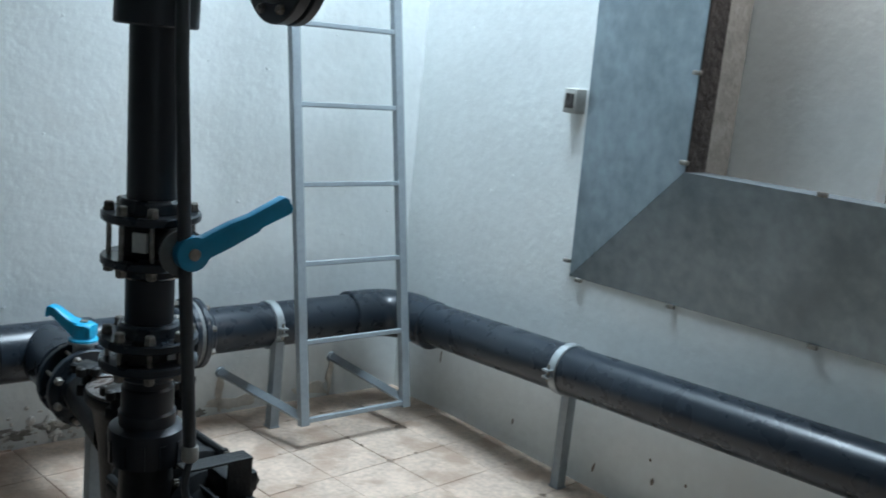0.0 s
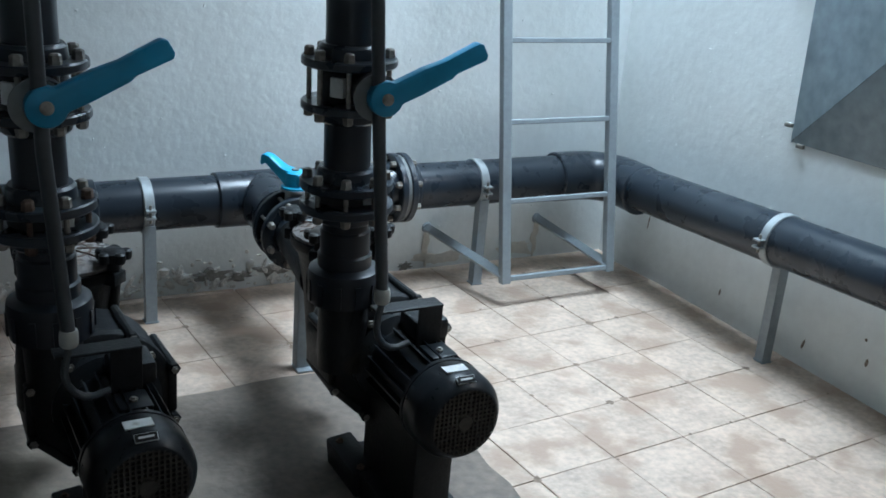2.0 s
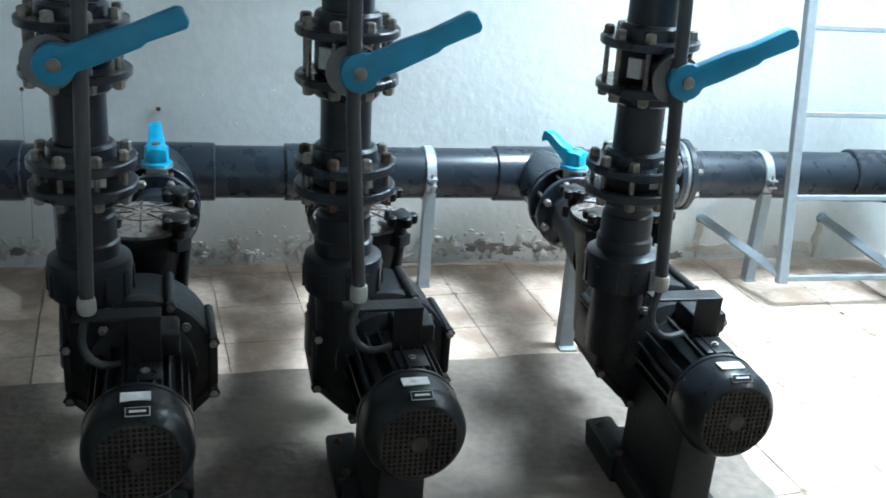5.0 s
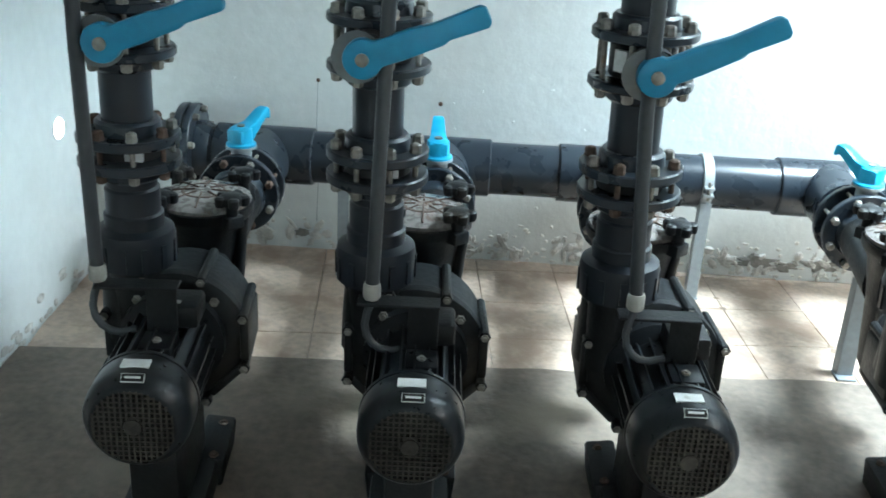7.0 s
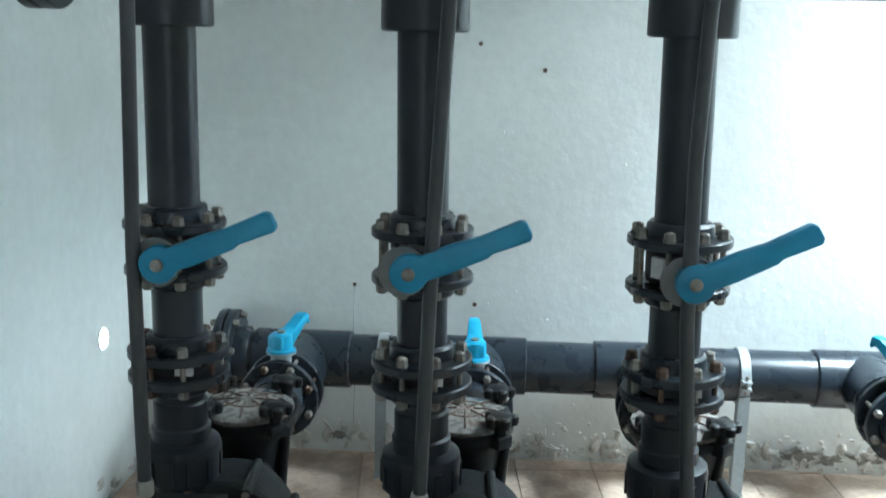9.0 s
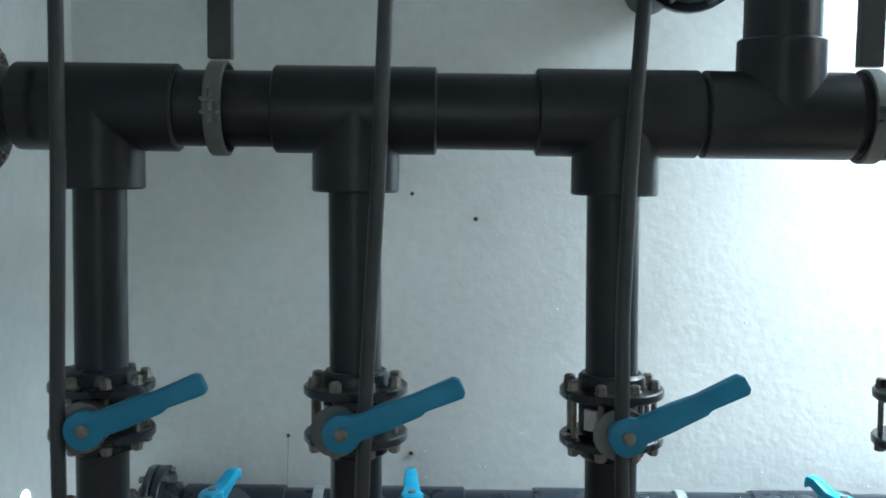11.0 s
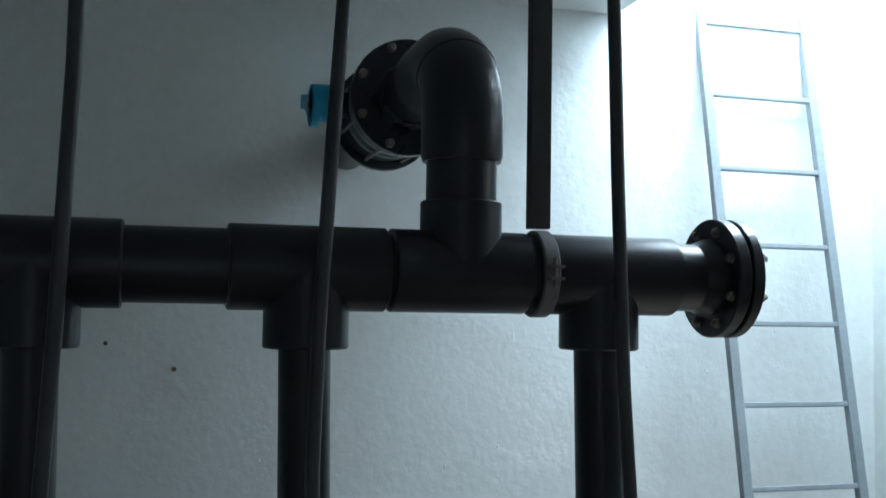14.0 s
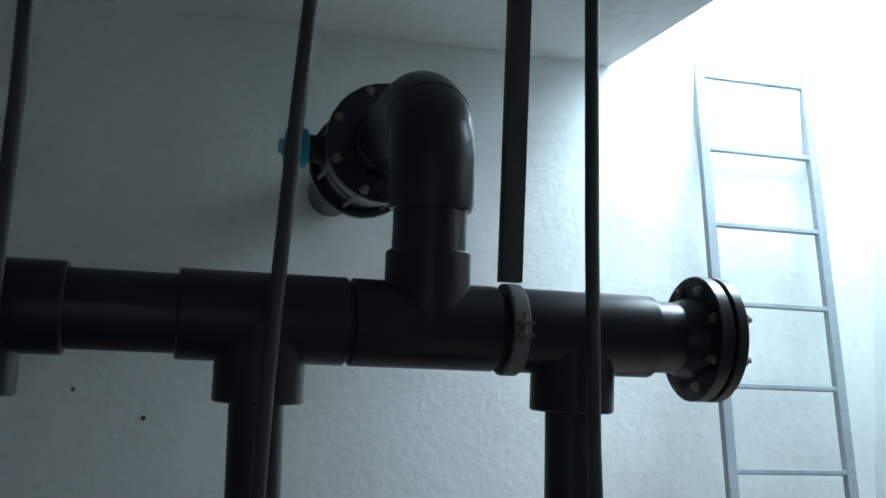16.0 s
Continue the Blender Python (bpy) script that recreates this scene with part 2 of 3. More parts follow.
# side wall with a niche behind the sheet metal: built of four slabs round the opening
OY0, OY1, OZ0, OZ1 = -2.9, -1.36, 1.0, 2.3
for i, (y0, y1, z0, z1) in enumerate(((OY1, 0.0, -0.1, TOP), (YF - 0.2, OY0, -0.1, ZC + .2), (OY0, OY1, -0.1, OZ0), (OY0, OY1, OZ1, ZC + .2))):
    w = rough_sheet(-y1, -y0, z0, z1, 0.0, 0.22, 0.05, 0.0016, 3)
    w.transform(Matrix.Translation((XW, 0, 0)) @ Matrix.Rotation(radians(-90), 4, 'Z'))
    structure("wall_right_%d" % (i + 1), w, M_WALL, "rough white plaster wall beside the hatch", "wall", True)
structure("niche_panel", box((XW + 0.26, -1.6, 1.6), (0.06, 0.56, 1.5)), M_WALL, "pale plaster back of the wall niche", "wall")
# Dark sheet: shade of the opening beyond the panel, put into colour.
structure("niche_back", box((XW + 0.5, -2.3, 1.6), (0.06, 1.9, 1.6)), M_CONC, "dark grey sheet for the shaded opening behind the niche", "wall")
# The jamb's shade is put into its colour, using the grey of the bare patches.
structure("niche_jamb", box((XW + 0.11, OY1 - 0.008, 1.65), (0.215, 0.012, 1.29)), M_FALLEN_SHADE, "side of the wall niche, its shade painted in grey", "wall")
jamb = bmesh.new()
rj = random.Random(3)
for k in range(34):
    box((XW + 0.028 + 0.01 * rj.random(), OY1 - 0.016, 1.02 + 0.0375 * k), (0.045 + 0.03 * rj.random(), 0.014 + 0.012 * rj.random(), 0.036 + 0.01 * rj.random()), jamb,
        Matrix.Rotation(rj.uniform(-.2, .2), 3, 'Y'), 0.004)
structure("niche_edge", jamb, M_BRICK, "broken raw brick edge of the niche", "wall")
structure("wall_front", box((1.4, YF - 0.1, 1.3), (4.5, 0.2, 2.9)), M_WALL, "white painted wall behind the viewer", "wall")
# roof slab in two pieces round the hatch
bm = box(((XL - 0.2 + HATCH[0]) / 2, YF / 2 - .0, ZC + 0.14), (HATCH[0] - XL + 0.2, -YF + 0.4, 0.28))
box(((HATCH[0] + XW + 0.3) / 2, (YF - 0.2 + HATCH[2]) / 2, ZC + 0.14), (XW + 0.3 - HATCH[0], HATCH[2] - YF + 0.2, 0.28), bm)
structure("ceiling", bm, M_CEIL, "pale plastered concrete ceiling with a roof hatch", "ceiling")
rim = box((HATCH[0] - 0.06, -0.66, 3.0), (0.12, 1.62, 0.22))
box((2.9, HATCH[2] - 0.06, 3.0), (1.2, 0.12, 0.22), rim)
structure("hatch_curb", rim, M_WALL, "white plaster kerb round the roof hatch", "wall")
structure("ground", box((1.4, -2.5, -0.12), (4.6, 5.8, 0.2)), M_GROUT, "mortar bed under the floor tiles", "floor")
base = bmesh.new()
rs = random.Random(4)
for k in range(150):
    x = XL + 0.02 + (2.25 - XL) * rs.random()
    bmesh.ops.create_icosphere(base, subdivisions=1, radius=0.5, matrix=Matrix.Translation((x, -0.004, 0.02 + 0.075 * rs.random())) @ Matrix.Rotation(rs.random() * 6, 4, 'Y')
                               @ Matrix.Diagonal((0.03 + 0.05 * rs.random(), 0.012 + 0.012 * rs.random(), 0.012 + 0.025 * rs.random(), 1)))
for k in range(260):
    bmesh.ops.create_icosphere(base, subdivisions=1, radius=0.5, matrix=Matrix.Translation((XL + 0.02 + (2.25 - XL) * rs.random(), -0.002, 0.01 + 0.13 * rs.random() ** 2))
                               @ Matrix.Diagonal((0.006 + 0.02 * rs.random(), 0.006 + 0.008 * rs.random(), 0.005 + 0.012 * rs.random(), 1)))
for k in range(70):
    bmesh.ops.create_icosphere(base, subdivisions=1, radius=0.5, matrix=Matrix.Translation((XL + 0.003, -2.2 * rs.random(), 0.01 + 0.09 * rs.random() ** 2))
                               @ Matrix.Diagonal((0.01, 0.02 + 0.05 * rs.random(), 0.01 + 0.025 * rs.random(), 1)))
structure("plaster_skirting", base, M_BASE, "crumbling plaster along the foot of the wall", "wall", True)
patch = bmesh.new()
for x, z, w, h in ((1.7, 0.06, 0.13, 0.045), (1.8, 0.05, 0.09, 0.035), (1.93, 0.062, 0.11, 0.04), (2.46, 0.02, 0.06, 0.03), (0.12, 0.06, 0.05, 0.03)):
    n0 = len(patch.verts)
    lathe([(0.5, 0), (0.42, 0.006)], (0, 0, 0), (0, -1, 0), 26, patch)
    patch.verts.ensure_lookup_table()
    for v in patch.verts[n0:]:
        g = 1 + 0.9 * noise.noise(Vector((x * 9 + v.co.x * 4, 5.0, z * 9 + v.co.z * 4))) + 0.4 * noise.noise(Vector((x * 30 + v.co.x * 14, 2.0, v.co.z * 14)))
        v.co = Vector((x + v.co.x * w * g, v.co.y - 0.004, z + v.co.z * h * g))
structure("plaster_patch", patch, M_FALLEN_SHADE, "grey bare patches where plaster has fallen off", "wall")
stain = bmesh.new()
for x, z, w, h in ((2.545, 0.1, 0.03, 0.15), (3.05, 0.1, 0.03, 0.14), (2.95, 0.05, 0.16, 0.06), (2.6, 0.04, 0.2, 0.05), (2.3, 0.04, 0.16, 0.05)):
    n0 = len(stain.verts)
    lathe([(0.5, 0), (0.46, 0.002)], (0, 0, 0), (0, -1, 0), 30, stain)
    stain.verts.ensure_lookup_table()
    for v in stain.verts[n0:]:
        g = 1 + 0.8 * noise.noise(Vector((x * 9 + v.co.x * 3, 5.0, z * 9 + v.co.z * 3))) + 0.5 * noise.noise(Vector((x * 30 + v.co.x * 12, 2.0, v.co.z * 12)))
        v.co = Vector((x + v.co.x * w * g, v.co.y - 0.0025, z + v.co.z * h * g))
structure("wall_stain", stain, M_STAIN, "brown damp stains low on the white wall", "wall")
lump = bmesh.new()
for k in range(150):
    low = k % 3 == 0
    bmesh.ops.create_icosphere(lump, subdivisions=1, radius=0.5, matrix=Matrix.Translation((XL + 0.05 + (XW - XL - 0.1) * rs.random(), -0.001, (0.1 + 0.25 * rs.random()) if low else 0.3 + 1.7 * rs.random()))
                               @ Matrix.Rotation(rs.random() * 3, 4, 'Y') @ Matrix.Diagonal((0.005 + 0.016 * rs.random() ** 2, 0.004, 0.004 + 0.008 * rs.random(), 1)))
for k in range(110):
    bmesh.ops.create_icosphere(lump, subdivisions=1, radius=0.5, matrix=Matrix.Translation((XW + 0.001, -0.05 - 1.3 * rs.random(), 0.1 + 1.7 * rs.random()))
                               @ Matrix.Rotation(rs.random() * 3, 4, 'X') @ Matrix.Diagonal((0.0035, 0.005 + 0.016 * rs.random() ** 2, 0.004 + 0.008 * rs.random(), 1)))
structure("plaster_lumps", lump, M_WALL, "small white plaster lumps on the painted walls", "wall", True)
chip = bmesh.new()
for y, z, w, h in ((-1.167, 0.08, 0.012, 0.045), (-1.42, 0.13, 0.014, 0.03), (-1.4, 0.2, 0.012, 0.012), (-1.55, 0.17, 0.012, 0.014), (-0.75, 0.1, 0.01, 0.03), (-1.7, 0.15, 0.01, 0.02), (-0.3, 0.22, 0.008, 0.07)):
    bmesh.ops.create_icosphere(chip, subdivisions=1, radius=0.5, matrix=Matrix.Translation((XW, y, z)) @ Matrix.Rotation(0.3 * rs.random(), 4, 'X') @ Matrix.Diagonal((0.006, w, h, 1)))
structure("plaster_chips", chip, M_CONC, "small grey chips in the white wall", "wall", True)
# plinth
rp = random.Random(12)
edge = [(XL + 0.005, -3.08), (2.07, -3.08)] + [(2.072 + rp.uniform(-0.008, 0.008), -3.0 + 0.09 * k) for k in range(25)]
edge += [(2.02 - 0.1 * k, -0.73 - 0.048 * k * 0.1 + rp.uniform(-0.007, 0.007)) for k in range(26)] + [(XL + 0.005, -0.855)]
structure("pump_plinth", extrude_poly(edge, Matrix.Translation((0, 0, -0.05)), 0.07, 0.006), M_CONC, "worn grey concrete pump plinth", "plinth")
# glowing disc standing in for a round spot of light on the side wall
light_spot = thing("wall_vent", pose(XL + 0.0, -0.454, 0.525), "small round glowing spot on the white wall", "vent")
part("rim", ring((0.0, 0, 0), (1, 0, 0), 0.036, 0.029, 0.005), M_WALL, light_spot)
part("opening", lathe([(0.03, 0), (0.029, 0.002)], (0.006, 0, 0), (1, 0, 0), 24), M_GLOW, light_spot, "glowing disc for the spot of light")

# ---- positions ----
RX = (0.012, 0.505, 1.005, 1.626)
RY = -1.344
SY, SZ, SR = -0.13, 0.381, 0.0845        # suction main along the wall


def main_z(x):
    return SZ + 0.001 * x


HZ, HR, HS = 1.613, 0.073, 0.084         # header
PUMP = ((0.076, 0.0, 4.5), (0.1, 0.0, 2.5), (0.106, 0.015, 2.0), (0.145, 0.03, 1.0))  # offset from the riser in x and y, turn in degrees
VX = (0.024, 0.597, 1.135, 1.835)


def hexbolt(p, axis, r, h, parent, material=None, name="bolt"):
    bm = lathe([(r, 0), (r, h * 0.55)], p, axis, 6)
    lathe([(r * 0.55, h * 0.5), (r * 0.5, h)], p, axis, 8, bm)
    return part(name, bm, material or M_STEEL, parent, smooth=False)


def flange_pair(owner, c, axis, ro, ri, gap, th=0.02, n=8, neck=0.03, rust=False):
    """Two bolted flanges with necks round a middle, as parts of the owner."""
    r3, c = basis(axis), Vector(c)
    ax = r3 @ Vector((0, 0, 1))
    for s in (-1, 1):
        f = c + ax * s * gap / 2
        bm = ring(f if s > 0 else f - ax * th, ax, ro, ri * 0.8, th)
        lathe([(ri + 0.012, 0), (ri + 0.01, neck * 0.8), (ri + 0.004, neck)], f + ax * s * (th - 0.002), ax * s, 28, bm)
        part("flange", bm, M_PVCS, owner)
    for k in range(n):
        a = 2 * math.pi * (k + 0.5) / n
        q = c + r3 @ Vector((math.cos(a), math.sin(a), 0)) * (ro - 0.018)
        half = gap / 2 + th
        bm = rod(q - ax * (half + 0.014), q + ax * (half + 0.018), 0.0058, 8)
        for s in (-1, 1):
            lathe([(0.0125, 0), (0.0125, 0.006), (0.0115, 0.009), (0.0115, 0.017), (0.008, 0.02)], q + ax * s * (half - 0.001), ax * s, 6, bm)
        part("bolt", bm, M_RUST if rust and k % 2 else M_STEEL, owner, smooth=False)


def lever(owner, m, length, material, big=0.036):
    """The blue lock lever: a round boss and a tapered, stepped grip, lying in its own xy plane."""
    L = length
    poly = [(big * math.cos(radians(a)), big * math.sin(radians(a))) for a in range(40, 321, 20)]
    poly += [(L * 0.3, -0.024), (L * 0.62, -0.021), (L * 0.66, -0.016), (L * 0.97, -0.017), (L, -0.008), (L * 0.99, 0.017), (L * 0.95, 0.024), (L * 0.6, 0.02), (L * 0.4, 0.024)]
    h = part("handle", extrude_poly(poly, m, 0.026, 0.004), material, owner, "blue plastic lever")
    part("pin", lathe([(0.012, 0), (0.012, 0.004), (0.009, 0.006)], m @ Vector((0, 0, 0.026)), m.to_3x3() @ Vector((0, 0, 1)), 18), M_STEEL, h)
    return h


# ---- discharge risers ----
PIN = (0.028, -0.01, 0.0, 0.003)          # where the lever's pin sits across each valve


def riser(i):
    x = RX[i]
    lean_m = Matrix.Translation((x - 0.002, RY, 1.47)) @ Matrix.Rotation(radians(-(-0.25, 0.6, 1.0, 1.35)[i]), 4, 'Y')
    t = thing("discharge_riser", lean_m @ Matrix.Translation((0, 0, -1.47)), "dark grey plastic riser pipe above a pump", "pipe", "risers")
    part("pipe", rod((0, 0, 1.09), (0, 0, 1.47), 0.051, 32), M_PVC, t)
    part("pipe", rod((0, 0, 0.80), (0, 0, 0.97), 0.051, 32), M_PVC, t)
    part("pipe", rod((0, 0, 0.60), (0, 0, 0.76), 0.051, 32), M_PVC, t)
    bm = lathe([(0.052, 0.70), (0.056, 0.695), (0.056, 0.645), (0.061, 0.64), (0.061, 0.6)], (0, 0, 0), (0, 0, 1), 28)
    part("coupling", bm, M_PVC, t)
    nut = lathe([(0.06, 0.525), (0.08, 0.529), (0.083, 0.59), (0.08, 0.605), (0.062, 0.614)], (0, 0, 0), (0, 0, 1), 36)
    ribs = []
    for k in range(12):
        a = 2 * math.pi * k / 12
        ribs.append(box((0.081 * math.cos(a), 0.081 * math.sin(a), 0.56), (0.008, 0.012, 0.05), None, Matrix.Rotation(a, 3, 'Z')))
    nut = part("union_nut", nut, M_PVC, t, "ribbed grey union nut")
    for rb in ribs:
        part("rib", rb, M_PVC, nut, smooth=False)
    part("nozzle", rod((0.0, 0, 0.36), (0.0, 0, 0.53), 0.058, 28), M_BLACK, t)
    flange_pair(t, (0, 0, 0.78), (0, 0, 1), 0.103, 0.055, 0.03, 0.02, 8, rust=i in (0, 2))
    part("gasket", rod((0, 0, 0.766), (0, 0, 0.794), 0.066, 24), M_RUBBER, t)
    part("label", box((0.03, -0.062, 0.78), (0.035, 0.012, 0.018)), M_LABEL, t)

    v = thing("butterfly_valve", lean_m @ Matrix.Translation((0, 0, -0.445)), "grey butterfly valve with a blue lever on a riser", "valve", "riser valves")
    part("body", lathe([(0.06, -0.036), (0.064, -0.03), (0.064, 0.03), (0.06, 0.036)], (0, 0, 0), (0, 0, 1), 28), M_BLACK, v)
    part("label", box((-0.045, -0.05, 0.0), (0.012, 0.03, 0.04), rot=Matrix.Rotation(radians(40), 3, 'Z')), M_LABEL, v)
    flange_pair(v, (0, 0, 0), (0, 0, 1), 0.102, 0.055, 0.075, 0.018, 8)
    part("neck", lathe([(0.03, 0.05), (0.03, 0.12), (0.042, 0.125), (0.042, 0.165)], (PIN[i] * 0.5, 0, 0.004), (0, -1, 0), 24), M_BLACK, v)
    px = PIN[i]
    part("sector_plate", lathe([(0.047, 0), (0.047, 0.006)], (px - 0.012, -0.16, 0.002), (0, -1, 0), 28), M_PLATE, v, "grey notched plate")
    tilt = (22, 21, 24, 22)[i]
    lever(v, Matrix.Translation((px, -0.168, 0.004)) @ Matrix.Rotation(radians(-tilt), 4, 'Y') @ Matrix.Rotation(radians(90), 4, 'X'), 0.235, M_BLUE)


for i in range(4):
    riser(i)


# ---- pumps ----
def pump():
    p = thing("pool_pump", pose(0, 0, 0), "black plastic pool pump with strainer and electric motor on the plinth", "pump", "pumps")
    z0 = 0.362
    bm = lathe([(0.095, 0.012), (0.1, -0.03), (0.138, -0.026), (0.15, -0.018), (0.152, 0.0), (0.15, 0.012), (0.147, 0.02), (0.146, 0.13), (0.138, 0.15), (0.11, 0.175), (0.08, 0.19), (0.07, 0.2)], (0, 0.0, z0), (0, 1, 0), 36)
    part("volute", bm, M_BLACK, p, "round black ribbed volute")
    part("seal_plate", ring((0, -0.012, z0), (0, 1, 0), 0.12, 0.05, 0.018, 36), M_BLACK, p)
    for k in range(8):
        a = 2 * math.pi * (k + .5) / 8
        q = (0.156 * math.cos(a), -0.035, z0 + 0.156 * math.sin(a))
        bm = rod((q[0], -0.04, q[2]), (q[0] * 0.97, 0.125, z0 + (q[2] - z0) * 0.97), 0.0105, 10)
        lathe([(0.013, 0), (0.013, 0.01), (0.008, 0.014)], (q[0], -0.036, q[2]), (0, -1, 0), 6, bm)
        part("clamp_bolt", bm, M_BLACK, p)
        hexbolt((q[0], -0.047, q[2]), (0, -1, 0), 0.009, 0.009, p)
    for a in (0, 180, -45, -135):
        part("side_panel", box((0.144 * math.cos(radians(a)), 0.045, z0 + 0.144 * math.sin(radians(a))), (0.02, 0.15, 0.1), rot=Matrix.Rotation(radians(-a), 3, 'Y'), bev=0.006), M_BLACK, p)
    part("discharge_neck", lathe([(0.066, 0), (0.064, 0.08), (0.06, 0.14)], (-0.098, 0.02, 0.36), (0, 0, 1), 24), M_BLACK, p)
    part("throat", lathe([(0.085, 0.12), (0.075, 0.2), (0.08, 0.26)], (0, 0.0, z0 + 0.02), (0, 1, 0), 24), M_BLACK, p)
    # strainer pot
    pot = lathe([(0.05, 0.19), (0.065, 0.22), (0.08, 0.4), (0.097, 0.5), (0.112, 0.52), (0.118, 0.53), (0.118, 0.548)], (0, 0.325, 0.0), (0, 0, 1), 36)
    potp = part("strainer_pot", pot, M_BLACK, p, "black strainer pot")
    for a in (-48, 48, 132, 228):
        part("lug", box((0.118 * math.cos(radians(a)), 0.325 + 0.118 * math.sin(radians(a)), 0.533), (0.045, 0.045, 0.03), None, Matrix.Rotation(radians(a), 3, 'Z'), 0.004), M_BLACK, potp)
    part("drain_pipe", rod((0.075, 0.29, 0.26), (0.098, 0.29, 0.52), 0.013, 12), M_BLACK, p)
    part("lid", lathe([(0.113, 0.55), (0.113, 0.558), (0.1, 0.566), (0.05, 0.574), (0.02, 0.576)], (0, 0.325, 0), (0, 0, 1), 36), M_LID, potp, "cloudy see-through strainer lid")
    sp = ring((0, 0.325, 0.5725), (0, 0, 1), 0.052, 0.046, 0.003, 28)
    for k in range(8):
        a = 2 * math.pi * k / 8
        sweep([(0.02 * math.cos(a), 0.325 + 0.02 * math.sin(a), 0.5775), (0.06 * math.cos(a), 0.325 + 0.06 * math.sin(a), 0.5745), (0.1 * math.cos(a), 0.325 + 0.1 * math.sin(a), 0.5675)], 0.0022, 6, sp)
    part("lid_spokes", sp, M_SPOKE, potp)
    for a in (-48, 48, 132, 228):
        c = Vector((0.122 * math.cos(radians(a)), 0.325 + 0.122 * math.sin(radians(a)), 0.549))
        kn = lathe([(0.014, 0), (0.014, 0.022), (0.025, 0.026), (0.029, 0.032), (0.029, 0.046), (0.02, 0.052)], c, (0, 0, 1), 16)
        for q in range(5):
            b = 2 * math.pi * q / 5
            lathe([(0.011, 0.026), (0.013, 0.032), (0.013, 0.046), (0.008, 0.05)], c + Vector((0.029 * math.cos(b), 0.029 * math.sin(b), 0)), (0, 0, 1), 10, kn)
        part("knob", kn, M_BLACK, potp, "black star knob")
    # motor
    mz = 0.38
    mot = lathe([(0.11, -0.05), (0.11, -0.075), (0.09, -0.09), (0.084, -0.095), (0.084, -0.29)], (0, 0, mz), (0, 1, 0), 32)
    part("motor_body", mot, M_MOTOR, p)
    for k in range(20):
        a = 2 * math.pi * k / 20
        if -0.5 < math.sin(a) < 1.1:
            part("fin", box((0.089 * math.cos(a), -0.195, mz + 0.089 * math.sin(a)), (0.016, 0.19, 0.004), rot=Matrix.Rotation(-a, 3, 'Y')), M_MOTOR, p, smooth=False)
    cow = lathe([(0.095, 0.0), (0.101, -0.003), (0.101, -0.012), (0.0985, -0.014), (0.1, -0.018), (0.1, -0.068), (0.0985, -0.08), (0.093, -0.093), (0.082, -0.108), (0.079, -0.111), (0.075, -0.112)], (0, -0.29, mz), (0, 1, 0), 44, closed=False)
    cowl = part("fan_cowl", cow, M_MOTOR, p, "glossy black fan cover")
    part("fan_back", lathe([(0.0755, 0), (0.0755, 0.004)], (0, -0.386, mz), (0, 1, 0), 32), M_DARK, cowl)
    part("fan_hub", lathe([(0.02, 0), (0.018, 0.006)], (0, -0.388, mz), (0, -1, 0), 16), M_GRILLE, cowl, "dusty fan behind the grille")
    gr = bmesh.new()
    for k in range(-7, 8):
        q = k * 0.0102
        w = math.sqrt(max(0.0765 ** 2 - q * q, 0))
        box((0, -0.3995, mz + q), (2 * w, 0.003, 0.0036), gr)
        box((q, -0.4005, mz), (0.0036, 0.003, 2 * w), gr)
    lathe([(0.018, 0), (0.016, 0.003)], (0, -0.401, mz), (0, -1, 0), 20, gr)
    part("grille", gr, M_GRILLE, cowl, "dusty square fan grille", smooth=False)
    # rating label on the barrel, name plate on the sloping shoulder
    part("label", box((-0.002, -0.343, mz + 0.0995), (0.052, 0.028, 0.003)), M_LABEL, cowl, "worn silver rating label")
    slope = Matrix.Rotation(radians(36), 3, 'X')
    for name, w, d, up, m in (("nameplate", 0.042, 0.017, 0.0, M_LABEL), ("nameplate_field", 0.0392, 0.0142, 0.0017, M_DARK), ("nameplate_bar", 0.028, 0.0038, 0.003, M_LABEL)):
        part(name, box((0.002, -0.3845 - 0.6 * up, mz + 0.0935 + 0.8 * up), (w, d, 0.002), rot=slope), m, cowl)
    # terminal box and the folded bracket that holds the conduit
    part("terminal_box", box((0.035, -0.125, mz + 0.105), (0.085, 0.09, 0.05), bev=0.01), M_BLACK, p)
    part("terminal_label", box((0.03, -0.15, mz + 0.1315), (0.022, 0.012, 0.002)), M_LABEL, p)
    br = box((-0.036, -0.172, mz + 0.177), (0.16, 0.046, 0.006), bev=0.002)
    box((0.013, -0.192, mz + 0.126), (0.06, 0.005, 0.104), br, bev=0.002)
    part("bracket", br, M_BLACK, p, "folded black conduit bracket", smooth=False)
    for s in (-0.07, 0.09):
        hexbolt((s, -0.06, mz + 0.09), (0, -1, 0), 0.01, 0.014, p)
    for s in (-0.1, 0.1):
        hexbolt((s * 0.9, -0.05, mz - 0.04), (0, -1, 0), 0.01, 0.012, p)
    tab = part("eye_tab", box((0.013, -0.24, mz + 0.083), (0.062, 0.07, 0.022), bev=0.003), M_MOTOR, p)
    hexbolt((0.013, -0.245, mz + 0.094), (0, 0, 1), 0.009, 0.008, tab)
    # base
    part("base_rail", box((0.0, -0.12, 0.054), (0.17, 0.36, 0.07), bev=0.012), M_BLACK, p)
    part("base_web", box((0.0, -0.15, 0.2), (0.1, 0.28, 0.27), bev=0.015), M_BLACK, p)
    for s in (-1, 1):
        ft = box((s * 0.062, 0.01, 0.055), (0.07, 0.18, 0.075), None, Matrix.Rotation(radians(s * 6), 3, 'Y'), 0.008)
        foot = part("foot", ft, M_BLACK, p)
